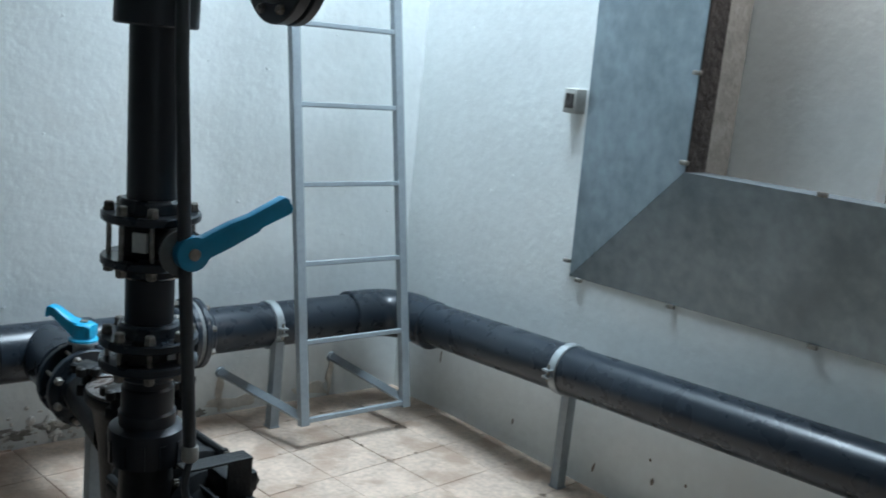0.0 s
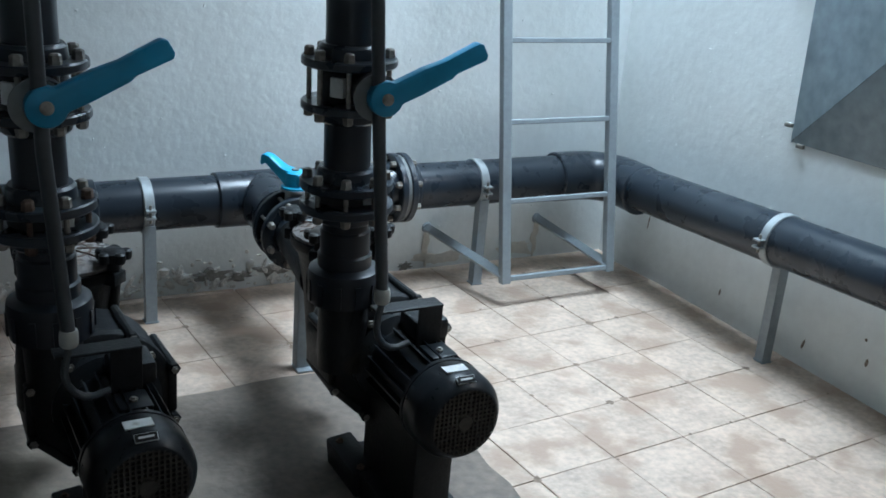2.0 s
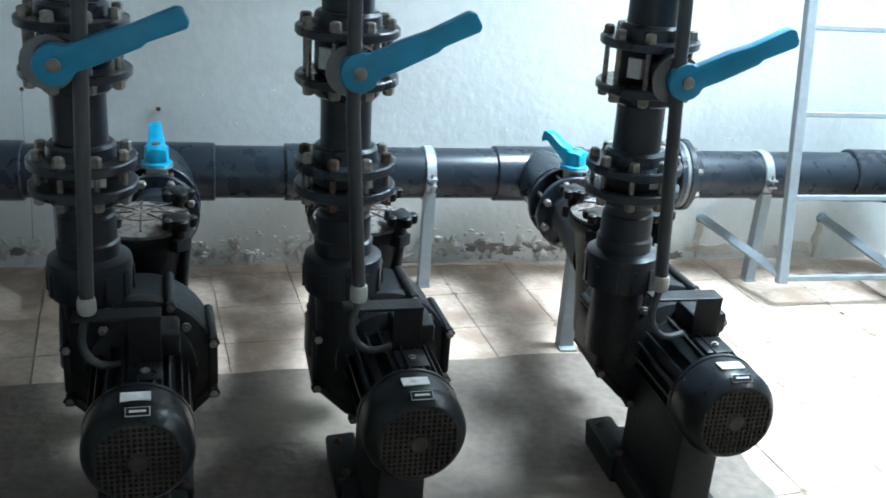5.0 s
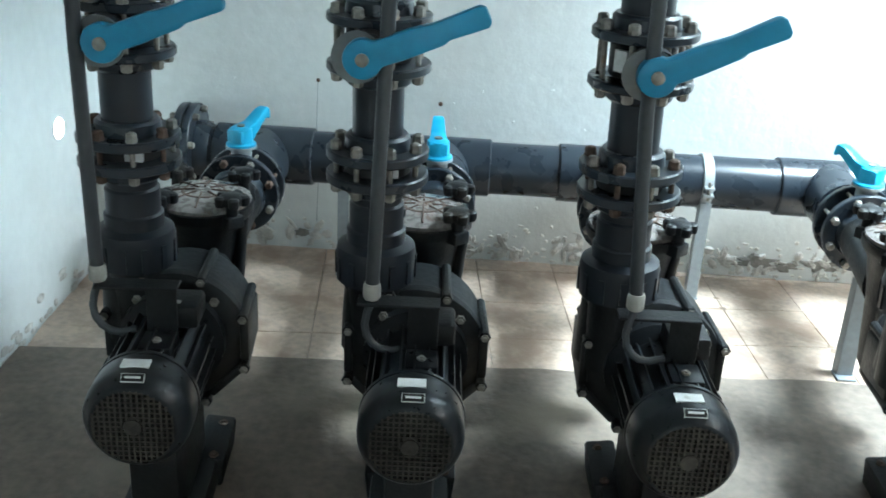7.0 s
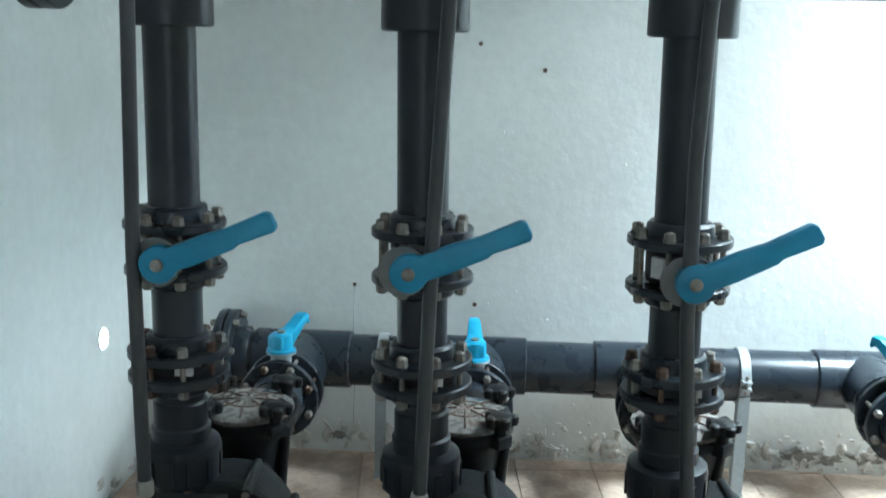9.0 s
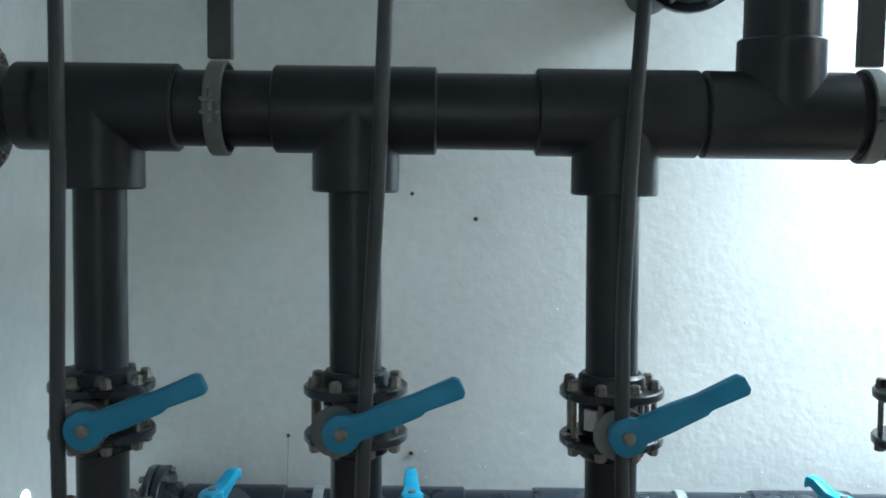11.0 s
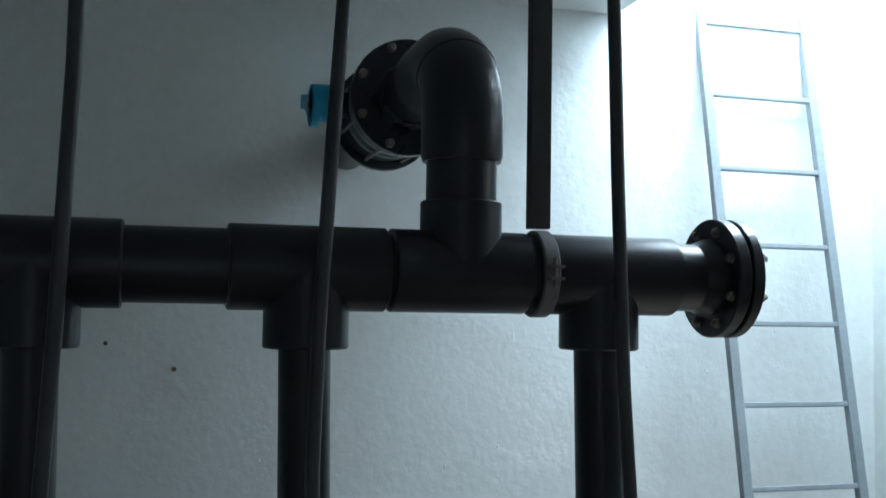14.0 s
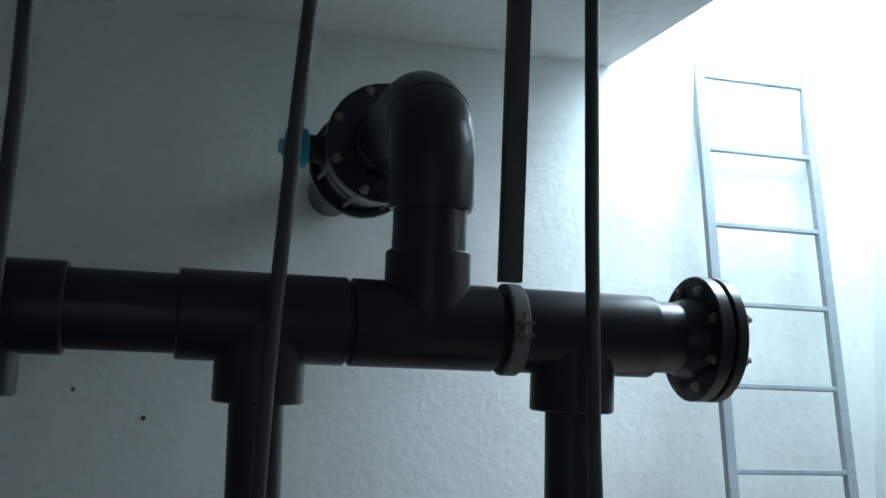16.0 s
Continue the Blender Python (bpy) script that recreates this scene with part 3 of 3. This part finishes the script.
        for y in (-0.085, 0.045):
            hexbolt((s * 0.075, y + 0.02, 0.088), (0, 0, 1), 0.011, 0.012, foot, M_RUST)
    return p


PUMP_ONE = pump()
PUMP_ONE.matrix_world = pose(RX[0] + PUMP[0][0], RY + PUMP[0][1], 0.0, 0, 0, PUMP[0][2])
for i in (1, 2, 3):
    copy_thing(PUMP_ONE, pose(RX[i] + PUMP[i][0], RY + PUMP[i][1], 0.0, 0, 0, PUMP[i][2]))

# ---- conduits ----
CONDUIT = (((-0.011, 0.58), (-0.014, 1.05), (-0.004, 1.5), (0.0, ZC)),
           ((0.524, 0.58), (0.54, 1.1), (0.56, 1.5), (0.575, 1.95), (0.58, ZC)),
           ((1.029, 0.595), (1.003, 0.95), (0.997, 1.25), (1.003, 1.5), (1.024, 1.9), (1.04, 2.17), (1.055, ZC)),
           ((1.66, 0.605), (1.63, 0.97), (1.6, 1.4), (1.585, 1.8), (1.572, 2.24), (1.56, ZC)))
for line in CONDUIT:
    x, z, y = line[0][0], line[0][1], -1.52
    t = thing("cable_conduit", pose(x, y, 0), "grey plastic cable conduit from pump to ceiling", "conduit", "conduits")
    part("tube", sweep([(cx - x, 0, cz) for cx, cz in line], 0.0135, 16), M_CONDUIT, t)
    part("gland", lathe([(0.014, -0.018), (0.0175, -0.013), (0.0175, 0.008), (0.0155, 0.016)], (0, 0, z), (0, 0, 1), 12), M_WHITE, t, "white cable gland")
    part("cable", sweep([(0, 0, z - 0.02), (-0.008, -0.004, z - 0.045), (-0.012, -0.007, z - 0.07), (-0.008, -0.009, z - 0.092), (0.004, -0.01, z - 0.11), (0.02, -0.009, z - 0.121), (0.04, -0.006, z - 0.125), (0.07, 0.0, z - 0.12)], 0.0078, 10), M_CONDUIT, t)

# ---- discharge header under the ceiling ----
hd = thing("header_pipe", pose(0, RY, HZ), "dark grey plastic header pipe joining the risers", "pipe")
part("pipe", rod((-0.17, 0, 0), (1.87, 0, 0), HR, 36), M_PVC, hd)
for i, x in enumerate(RX):
    bm = socket((x - 0.155, 0, 0), (x + 0.155, 0, 0), HS, None, 36)
    lathe([(HS - 0.004, 0), (HS, 0.004), (HS, 0.157)], (x, 0, -0.157), (0, 0, 1), 32, bm)
    part("tee", bm, M_PVC, hd)
    hexbolt((x - 0.03, 0, -HS), (0, 0, -1), 0.006, 0.006, hd)
bm = socket((1.168, 0, 0), (1.455, 0, 0), HS, None, 36)
lathe([(HS, 0), (HS, 0.14), (HS - 0.004, 0.144)], (1.318, 0, 0), (0, 0, 1), 32, bm)
part("outlet_tee", bm, M_PVC, hd)


def header_end(x, d):
    """A reduced neck closed by a bolted blind flange; d is the way along the pipe."""
    part("reducer", lathe([(HS, 0), (HS, 0.012), (0.07, 0.018), (0.068, 0.075)], (x, 0, 0), (d, 0, 0), 36), M_PVC, hd)
    part("stub", lathe([(0.072, 0), (0.076, 0.012), (0.084, 0.03), (0.088, 0.05)], (x + 0.068 * d, 0, 0), (d, 0, 0), 36), M_PVC, hd)
    f = x + 0.112 * d
    part("end_flange", ring((f, 0, 0), (d, 0, 0), 0.13, 0.03, 0.03, 44), M_PVC, hd)
    part("gasket", lathe([(0.118, 0), (0.118, 0.007)], (f + 0.03 * d, 0, 0), (d, 0, 0), 32), M_RUBBER, hd)
    part("blind_flange", lathe([(0.127, 0), (0.13, 0.003), (0.13, 0.022), (0.127, 0.025)], (f + 0.037 * d, 0, 0), (d, 0, 0), 44), M_PVC, hd)
    for k in range(8):
        a = 2 * math.pi * (k + .5) / 8
        q = (0.106 * math.cos(a), 0.106 * math.sin(a))
        hexbolt((f, q[0], q[1]), (-d, 0, 0), 0.012, 0.014, hd)
        hexbolt((f + 0.062 * d, q[0], q[1]), (d, 0, 0), 0.012, 0.02, hd)


header_end(RX[3] + 0.148, 1)
header_end(RX[0] - 0.1, -1)

# outlet: up, over and back through the wall
ot = thing("outlet_pipe", pose(1.318, RY, 0), "dark grey outlet pipe bending back into the wall", "pipe")
part("pipe", rod((0, 0, 1.70), (0, 0, 1.86), HR, 32), M_PVC, ot)
EZ, ER = 2.065, 0.14
pts = [Vector((0, 0, 1.838)), Vector((0, 0, 1.85))] + arc((0, ER, EZ - ER), (0, -1, 0), (0, 0, 1), ER, 0, 90, 12) + [Vector((0, ER + 0.13, EZ)), Vector((0, ER + 0.14, EZ))]
part("elbow", sweep(pts, [0.081, 0.085] + [0.085] * 13 + [0.085, 0.081], 32), M_PVC, ot)
part("seam", sweep([Vector((0, ER, EZ - ER)) + Vector((0, -math.cos(radians(48)), math.sin(radians(48)))) * (ER + 0.0) + 0.0856 * (math.cos(a) * Vector((1, 0, 0)) + math.sin(a) * Vector((0, -math.cos(radians(48)), math.sin(radians(48))))) for a in [2 * math.pi * k / 32 for k in range(33)]], 0.0012, 6), M_RUBBER, ot)
part("pipe", rod((0, 0.26, EZ), (0, 1.36, EZ), HR, 32), M_PVC, ot)
ov = thing("outlet_valve", pose(1.318, -0.72, EZ), "grey flanged outlet valve with a blue lever by the wall", "valve")
part("body", lathe([(0.118, -0.139), (0.124, -0.13), (0.124, -0.05), (0.108, -0.04), (0.108, 0.04), (0.124, 0.05), (0.124, 0.13), (0.118, 0.139)], (0, 0, 0), (0, 1, 0), 32), M_PVC, ov)
flange_pair(ov, (0, 0, 0), (0, 1, 0), 0.148, HR, 0.26, 0.03, 8, 0.05)
part("seal_ring", ring((0, -0.06, 0), (0, 1, 0), 0.134, 0.09, 0.018, 36), M_CLAMP, ov)
part("seal_ring", ring((0, 0.03, 0), (0, 1, 0), 0.13, 0.09, 0.01, 36), M_CLAMP, ov)
part("neck", rod((-0.1, 0, 0.0), (-0.195, 0, 0.0), 0.036, 20), M_BLACK, ov)
part("hub", lathe([(0.04, 0), (0.05, 0.006), (0.05, 0.05), (0.042, 0.056)], (-0.17, 0, 0), (-1, 0, 0), 24), M_CYAN, ov, "blue lever hub")
lever(ov, Matrix.Translation((-0.2, 0.01, -0.005)) @ Matrix.Rotation(radians(-90), 4, 'Y') @ Matrix.Rotation(radians(75), 4, 'Z'), 0.2, M_CYAN, 0.056)


# ---- hangers and clamps ----
def strap(owner, c, axis, r, lug, material=M_CLAMP):
    r3, c, lug = basis(axis), Vector(c), Vector(lug)
    ax = r3 @ Vector((0, 0, 1))
    part("strap", ring(c - ax * 0.017, ax, r + 0.007, r + 0.0005, 0.034, 36), material, owner, "grey pipe strap")
    side = c + lug * (r + 0.016)
    perp = ax.cross(lug).normalized()
    for s in (-1, 1):
        part("lug", box(side + perp * s * 0.012, (0.03, 0.03, 0.006), rot=basis(perp)), material, owner)
    part("bolt", rod(side - perp * 0.03, side + perp * 0.03, 0.005, 8), M_STEEL, owner)


for x in (0.245, 1.487):
    t = thing("pipe_hanger", pose(x, RY, 0), "grey steel hanger strap holding the header pipe", "pipe hanger", "pipe hangers")
    part("strut", box((0, 0, (HZ + HS + ZC) / 2 + 0.01), (0.045, 0.03, ZC - HZ - HS - 0.0), bev=0.002), M_STRUT, t, smooth=False)
    strap(t, (0, 0, HZ), (1, 0, 0), HS, (0, -1, 0), M_PLATE)

# ---- suction main along the walls ----
sx1 = XW - 0.12


def side_z(y):
    return 0.387 - 0.058 * (y + 0.265)


su = thing("suction_pipe", pose(0, SY, 0), "dark grey suction main running along the walls", "pipe")
ez = main_z(sx1 - 0.1)
part("pipe", rod((-0.24, 0, main_z(-0.24)), (sx1 - 0.2, 0, main_z(sx1 - 0.2)), SR, 40), M_PVCS, su)
part("pipe", rod((sx1, -0.2, side_z(-0.33)), (sx1, -3.6, side_z(-3.73)), SR, 40), M_PVCS, su)
R = 0.14
pts = [Vector((sx1 - R - 0.11, 0, ez))] + [Vector((sx1 - R - 0.105, 0, ez))] + arc((sx1 - R, -R, ez), (0, 1, 0), (1, 0, 0), R, 0, 90, 12) + [Vector((sx1, -R - 0.105, ez)), Vector((sx1, -R - 0.11, ez))]
part("elbow", sweep(pts, [0.092, 0.097] + [0.097] * 13 + [0.097, 0.092], 36), M_PVCS, su)
part("end_neck", lathe([(SR, 0), (SR + 0.012, 0.02), (SR + 0.012, 0.05)], (-0.15, 0, main_z(0)), (-1, 0, 0), 36), M_PVCS, su)
flange_pair(su, (-0.225, 0, main_z(0)), (1, 0, 0), 0.152, SR, 0.008, 0.024, 8, 0.03)
flange_pair(su, (2.345, 0, main_z(2.3)), (1, 0, 0), 0.127, SR, 0.014, 0.024, 8, 0.035)
part("gasket", rod((2.336, 0, main_z(2.3)), (2.354, 0, main_z(2.3)), 0.12, 32), M_PLATE, su)
for i, x in enumerate(VX):
    vz = main_z(x)
    bm = socket((x - 0.16, 0, main_z(x - 0.16)), (x + 0.16, 0, main_z(x + 0.16)), 0.0935, None, 36)
    lathe([(0.092, 0), (0.092, 0.22)], (x, 0, vz), (0, -1, 0), 32, bm)
    part("tee", bm, M_PVCS, su)
    lx = RX[i] + PUMP[i][0] - 0.325 * math.sin(radians(PUMP[i][2]))
    ly = RY + PUMP[i][1] + 0.325 * math.cos(radians(PUMP[i][2]))
    v = thing("suction_valve", pose(x, -0.47, vz), "grey flanged suction valve with a bright blue lever", "valve", "suction valves")
    part("body", lathe([(0.085, -0.03), (0.09, -0.025), (0.09, 0.025), (0.085, 0.03)], (0, 0, 0), (0, 1, 0), 32), M_BLACK, v)
    flange_pair(v, (0, 0, 0), (0, 1, 0), 0.118, 0.07, 0.064, 0.022, 8, 0.05, rust=i == 0)
    part("neck", lathe([(0.03, 0.08), (0.03, 0.125), (0.045, 0.128), (0.045, 0.135)], (0, 0, 0), (0, 0, 1), 24), M_CLAMP, v)
    hub = lathe([(0.043, 0), (0.043, 0.006), (0.034, 0.01), (0.032, 0.05), (0.022, 0.056)], (0, 0, 0.135), (0, 0, 1), 24)
    ang = radians((62, 94, 95, 132)[i])
    handle = part("handle", hub, M_CYAN, v, "bright blue lever with lock tab")
    side = [(-0.032, 0.012), (-0.032, 0.048), (0.0, 0.055), (0.038, 0.062), (0.082, 0.09), (0.104, 0.095), (0.114, 0.088), (0.118, 0.06), (0.109, 0.056), (0.1, 0.066), (0.082, 0.054), (0.042, 0.024), (0.03, 0.012)]
    grip = extrude_poly(side, Matrix.Translation((0, 0, -0.024)), 0.048, 0.006)
    for q in grip.verts:                          # the grip narrows towards its tip
        q.co.z *= 1.15 - 4.5 * max(q.co.x, 0.0)
    grip.transform(Matrix.Translation((0, 0, 0.135)) @ Matrix.Rotation(ang, 4, 'Z') @ Matrix.Rotation(radians(90), 4, 'X'))
    part("grip", grip, M_CYAN, handle)
    part("screw", lathe([(0.012, 0), (0.012, 0.004)], (0, 0, 0.191), (0, 0, 1), 12), M_STEEL, handle)
    part("inlet_pipe", rod((0, -0.03, 0), (lx - x, ly + 0.47 + 0.06, 0.02), 0.07, 28), M_BLACK, v)

def support(x, y, axis, lug, z, dx=0.0, dy=0.0, up=-0.088, label="grey steel post with a strap round the suction main"):
    t = thing("pipe_support", pose(x, y, 0), label, "pipe support", "pipe supports")
    h = z + up
    if axis[0]:
        bm = box((dx, dy - 0.018, h / 2), (0.036, 0.004, h))
        box((dx - 0.016, dy, h / 2), (0.004, 0.036, h), bm)
    else:
        bm = box((dx - 0.018, dy, h / 2), (0.004, 0.036, h))
        box((dx, dy - 0.016, h / 2), (0.036, 0.004, h), bm)
    part("post", bm, M_GREY, t, smooth=False)
    part("foot_plate", box((dx, dy, 0.004), (0.045, 0.045, 0.006), bev=0.002), M_GREY, t)
    strap(t, (0, 0, z), axis, SR, lug)


for x in (0.29, 1.447, 2.668):
    support(x, SY, (1, 0, 0), (0, -1, 0), main_z(x), 0.0, -0.068, -0.045)
support(sx1, -1.1, (0, 1, 0), (-1, 0, 0), side_z(-1.1), 0.02)
t = thing("valve_prop", pose(1.805, -0.68, 0), "grey steel angle post propping the suction valve", "post")
bm = box((0, 0, 0.15), (0.045, 0.005, 0.3))
box((-0.02, 0.02, 0.15), (0.005, 0.04, 0.3), bm)
part("post", bm, M_GREY, t, smooth=False)
part("foot_plate", box((0, 0, 0.005), (0.055, 0.055, 0.008), bev=0.002), M_GREY, t)

# ---- ladder ----
LX0, LX1, LY, LZ, LDY, LDZ = 2.662, 3.122, -0.42, 0.104, 0.047, 0.279
la = thing("ladder", pose(0, 0, 0), "grey painted steel ladder leaning up to the roof hatch", "ladder")
lean = Matrix.Rotation(-math.atan2(LDY, LDZ), 3, 'X')
n = 11.12
for x, inward in ((LX0, 0.0025), (LX1, 0.0045)):
    c = Vector((x - inward * (n / 2 - 0.06), LY + LDY * (n / 2 - 0.06), LZ + LDZ * (n / 2 - 0.06)))
    part("stile", box(c, (0.036, 0.03, math.hypot(LDY, LDZ) * n), rot=Matrix.Rotation(-inward / LDZ, 3, 'Y') @ lean, bev=0.003), M_GREY, la, smooth=False)
for k in range(12):
    part("rung", box(((LX0 + LX1) / 2 - 0.0035 * k, LY + LDY * k, LZ + LDZ * k), (LX1 - LX0 - 0.03 - 0.002 * k, 0.022, 0.018), rot=lean, bev=0.003), M_GREY, la, smooth=False)
for x, x0 in ((LX0, LX0 - 0.115), (LX1, LX1 - 0.07)):
    part("wall_bracket", rod((x0, 0.0, 0.17), (x, LY, LZ + 0.01), 0.02, 4), M_GREY, la, smooth=False)
    part("wall_plate", lathe([(0.022, 0), (0.018, 0.01)], (x0, 0.0, 0.17), (0, -1, 0), 12), M_GREY, la)

# ---- sheet metal cover on the side wall ----
du = thing("metal_duct_cover", pose(XW, 0, 0), "dull galvanised sheet cover with a mitred corner on the wall", "duct")
PROUD = 0.1                               # the inner edge of the splayed sheets stands off the wall


def sheet(corners, th=0.003):
    """A folded metal sheet through four corners, with thickness and a turned lip along its inner edge."""
    bm = bmesh.new()
    vs = [Vector(c) for c in corners]
    nrm = (vs[1] - vs[0]).cross(vs[3] - vs[0]).normalized() * th
    a, b = [bm.verts.new(v) for v in vs], [bm.verts.new(v + nrm) for v in vs]
    bm.faces.new(a)
    bm.faces.new(b[::-1])
    for q in range(4):
        bm.faces.new((a[q], a[(q + 1) % 4], b[(q + 1) % 4], b[q]))
    return bm


T0, T1 = (-0.006, -0.95, 0.722), (-PROUD, -1.442, 1.172)     # outer and inner ends of the mitre
part("upright_sheet", sheet([T0, T1, (-PROUD, -1.442, ZC - 0.01), (-0.006, -0.9, ZC - 0.01)]), M_GALV, du, smooth=False)
part("level_sheet", sheet([T0, (-0.006, -3.2, 0.79), (-PROUD, -3.2, 1.2), T1]), M_GALV, du, smooth=False)
part("inner_lip", sheet([T1, (-0.004, -1.442, 1.172), (-0.004, -1.442, ZC - 0.01), (-PROUD, -1.442, ZC - 0.01)]), M_BRICK, du, "rusty folded inner lip", smooth=False)
part("inner_lip", sheet([T1, (-0.004, -1.442, 1.172), (-0.004, -3.2, 1.2), (-PROUD, -3.2, 1.2)]), M_GALV, du, smooth=False)
part("mitre_seam", sweep([T0, T1], 0.003, 6), M_RUBBER, du)
for x, y, z in ((-0.012, -0.935, 0.775), (-0.012, -1.0, 0.718), (-0.012, -1.4, 0.73), (-0.012, -1.9, 0.745), (-PROUD, -1.435, 1.2), (-PROUD, -1.435, 1.47), (-PROUD, -1.9, 1.185), (-PROUD, -1.435, 1.8)):
    part("clip", box((x - 0.004, y, z), (0.014, 0.03, 0.014), bev=0.003), M_STEEL, du)
jb = thing("junction_box", pose(XW, -0.882, 1.33), "small white junction box with an open front on the wall", "box")
part("body", box((-0.022, 0, 0), (0.05, 0.06, 0.085), bev=0.004), M_WHITE, jb)
part("opening", box((-0.048, 0.0, 0.0), (0.004, 0.036, 0.05)), M_BRICK, jb)

# ---- small marks on the wall ----
for x, z, r in ((0.783, 1.332, 0.008), (0.575, 1.412, 0.007), (0.173, 0.605, 0.007), (0.58, 0.55, 0.008)):
    t = thing("wall_nail", pose(x, -0.004, z), "rusty nail stub in a chipped spot of the wall", "nail", "nails")
    part("head", lathe([(r, 0), (r * 0.8, 0.006)], (0, 0, 0), (0, -1, 0), 10), M_RUST, t)
t = thing("hanging_wire", pose(0.173, -0.006, 0.605), "thin wire hanging from a nail on the wall", "wire")
part("wire", sweep([(0, 0, 0), (-0.004, -0.002, -0.15), (0.003, 0, -0.32), (-0.004, 0, -0.5)], 0.0016, 5), M_CLAMP, t)

# ---- floor tiles ----
floor = tagged(new("floor"), "worn cream terrazzo tiles with dark joints", "floor", kind="structure")
SX, SYT, SKEW = 0.262, 0.246, radians(4.8)      # tile pitch and the turn of the grid against the walls
tile_mesh = []
for q in range(4):
    bm = box((0, 0, -0.01), (SX - 0.0028 + 0.0005 * q, SYT - 0.0025, 0.02), bev=0.0022)
    me = bpy.data.meshes.new("tile")
    bm.to_mesh(me)
    bm.free()
    me.materials.append(M_TILE)
    tile_mesh.append(me)
rt = random.Random(9)
for j in range(-18, 8):
    for i in range(-16, 6):
        u, w = SX * (i + 0.5), SYT * (j + 0.5)
        x = 2.91 + u * math.cos(SKEW) - w * math.sin(SKEW)
        y = -0.9 + u * math.sin(SKEW) + w * math.cos(SKEW)
        if XL - 0.12 < x < XW + 0.12 and YF < y < 0.12 and not (-0.4 < x < 1.88 and -2.9 < y < -1.0):
            ob = new("tile", tile_mesh[rt.randrange(4)])
            ob.parent = floor
            ob.location = (x, y, 0.0015 * rt.random() - 0.0008)
            ob.rotation_euler = (rt.uniform(-.003, .003), rt.uniform(-.003, .003), SKEW + rt.uniform(-.005, .005))
chipped = bmesh.new()
for k in range(120):
    i, j = rt.randrange(-5, 2), rt.randrange(-7, 4)
    along = rt.choice(((0.0, 0.0), (rt.random(), 0.0), (0.0, rt.random())))
    u, w = SX * (i + along[0]), SYT * (j + along[1])
    x, y = 2.91 + u * math.cos(SKEW) - w * math.sin(SKEW), -0.9 + u * math.sin(SKEW) + w * math.cos(SKEW)
    if not (XL < x < XW - 0.03 and -2.6 < y < -0.03) or (x < 2.1 and y < -0.7):
        continue
    r = 0.004 + 0.011 * rt.random() ** 2
    ring_v = [chipped.verts.new((x + r * rt.uniform(0.5, 1.4) * math.cos(a), y + r * rt.uniform(0.5, 1.4) * math.sin(a), 0.0018)) for a in [2 * math.pi * q / 7 for q in range(7)]]
    chipped.faces.new(ring_v)
structure("tile_chips", chipped, M_GROUT, "dark chipped spots along the tile joints", "floor")
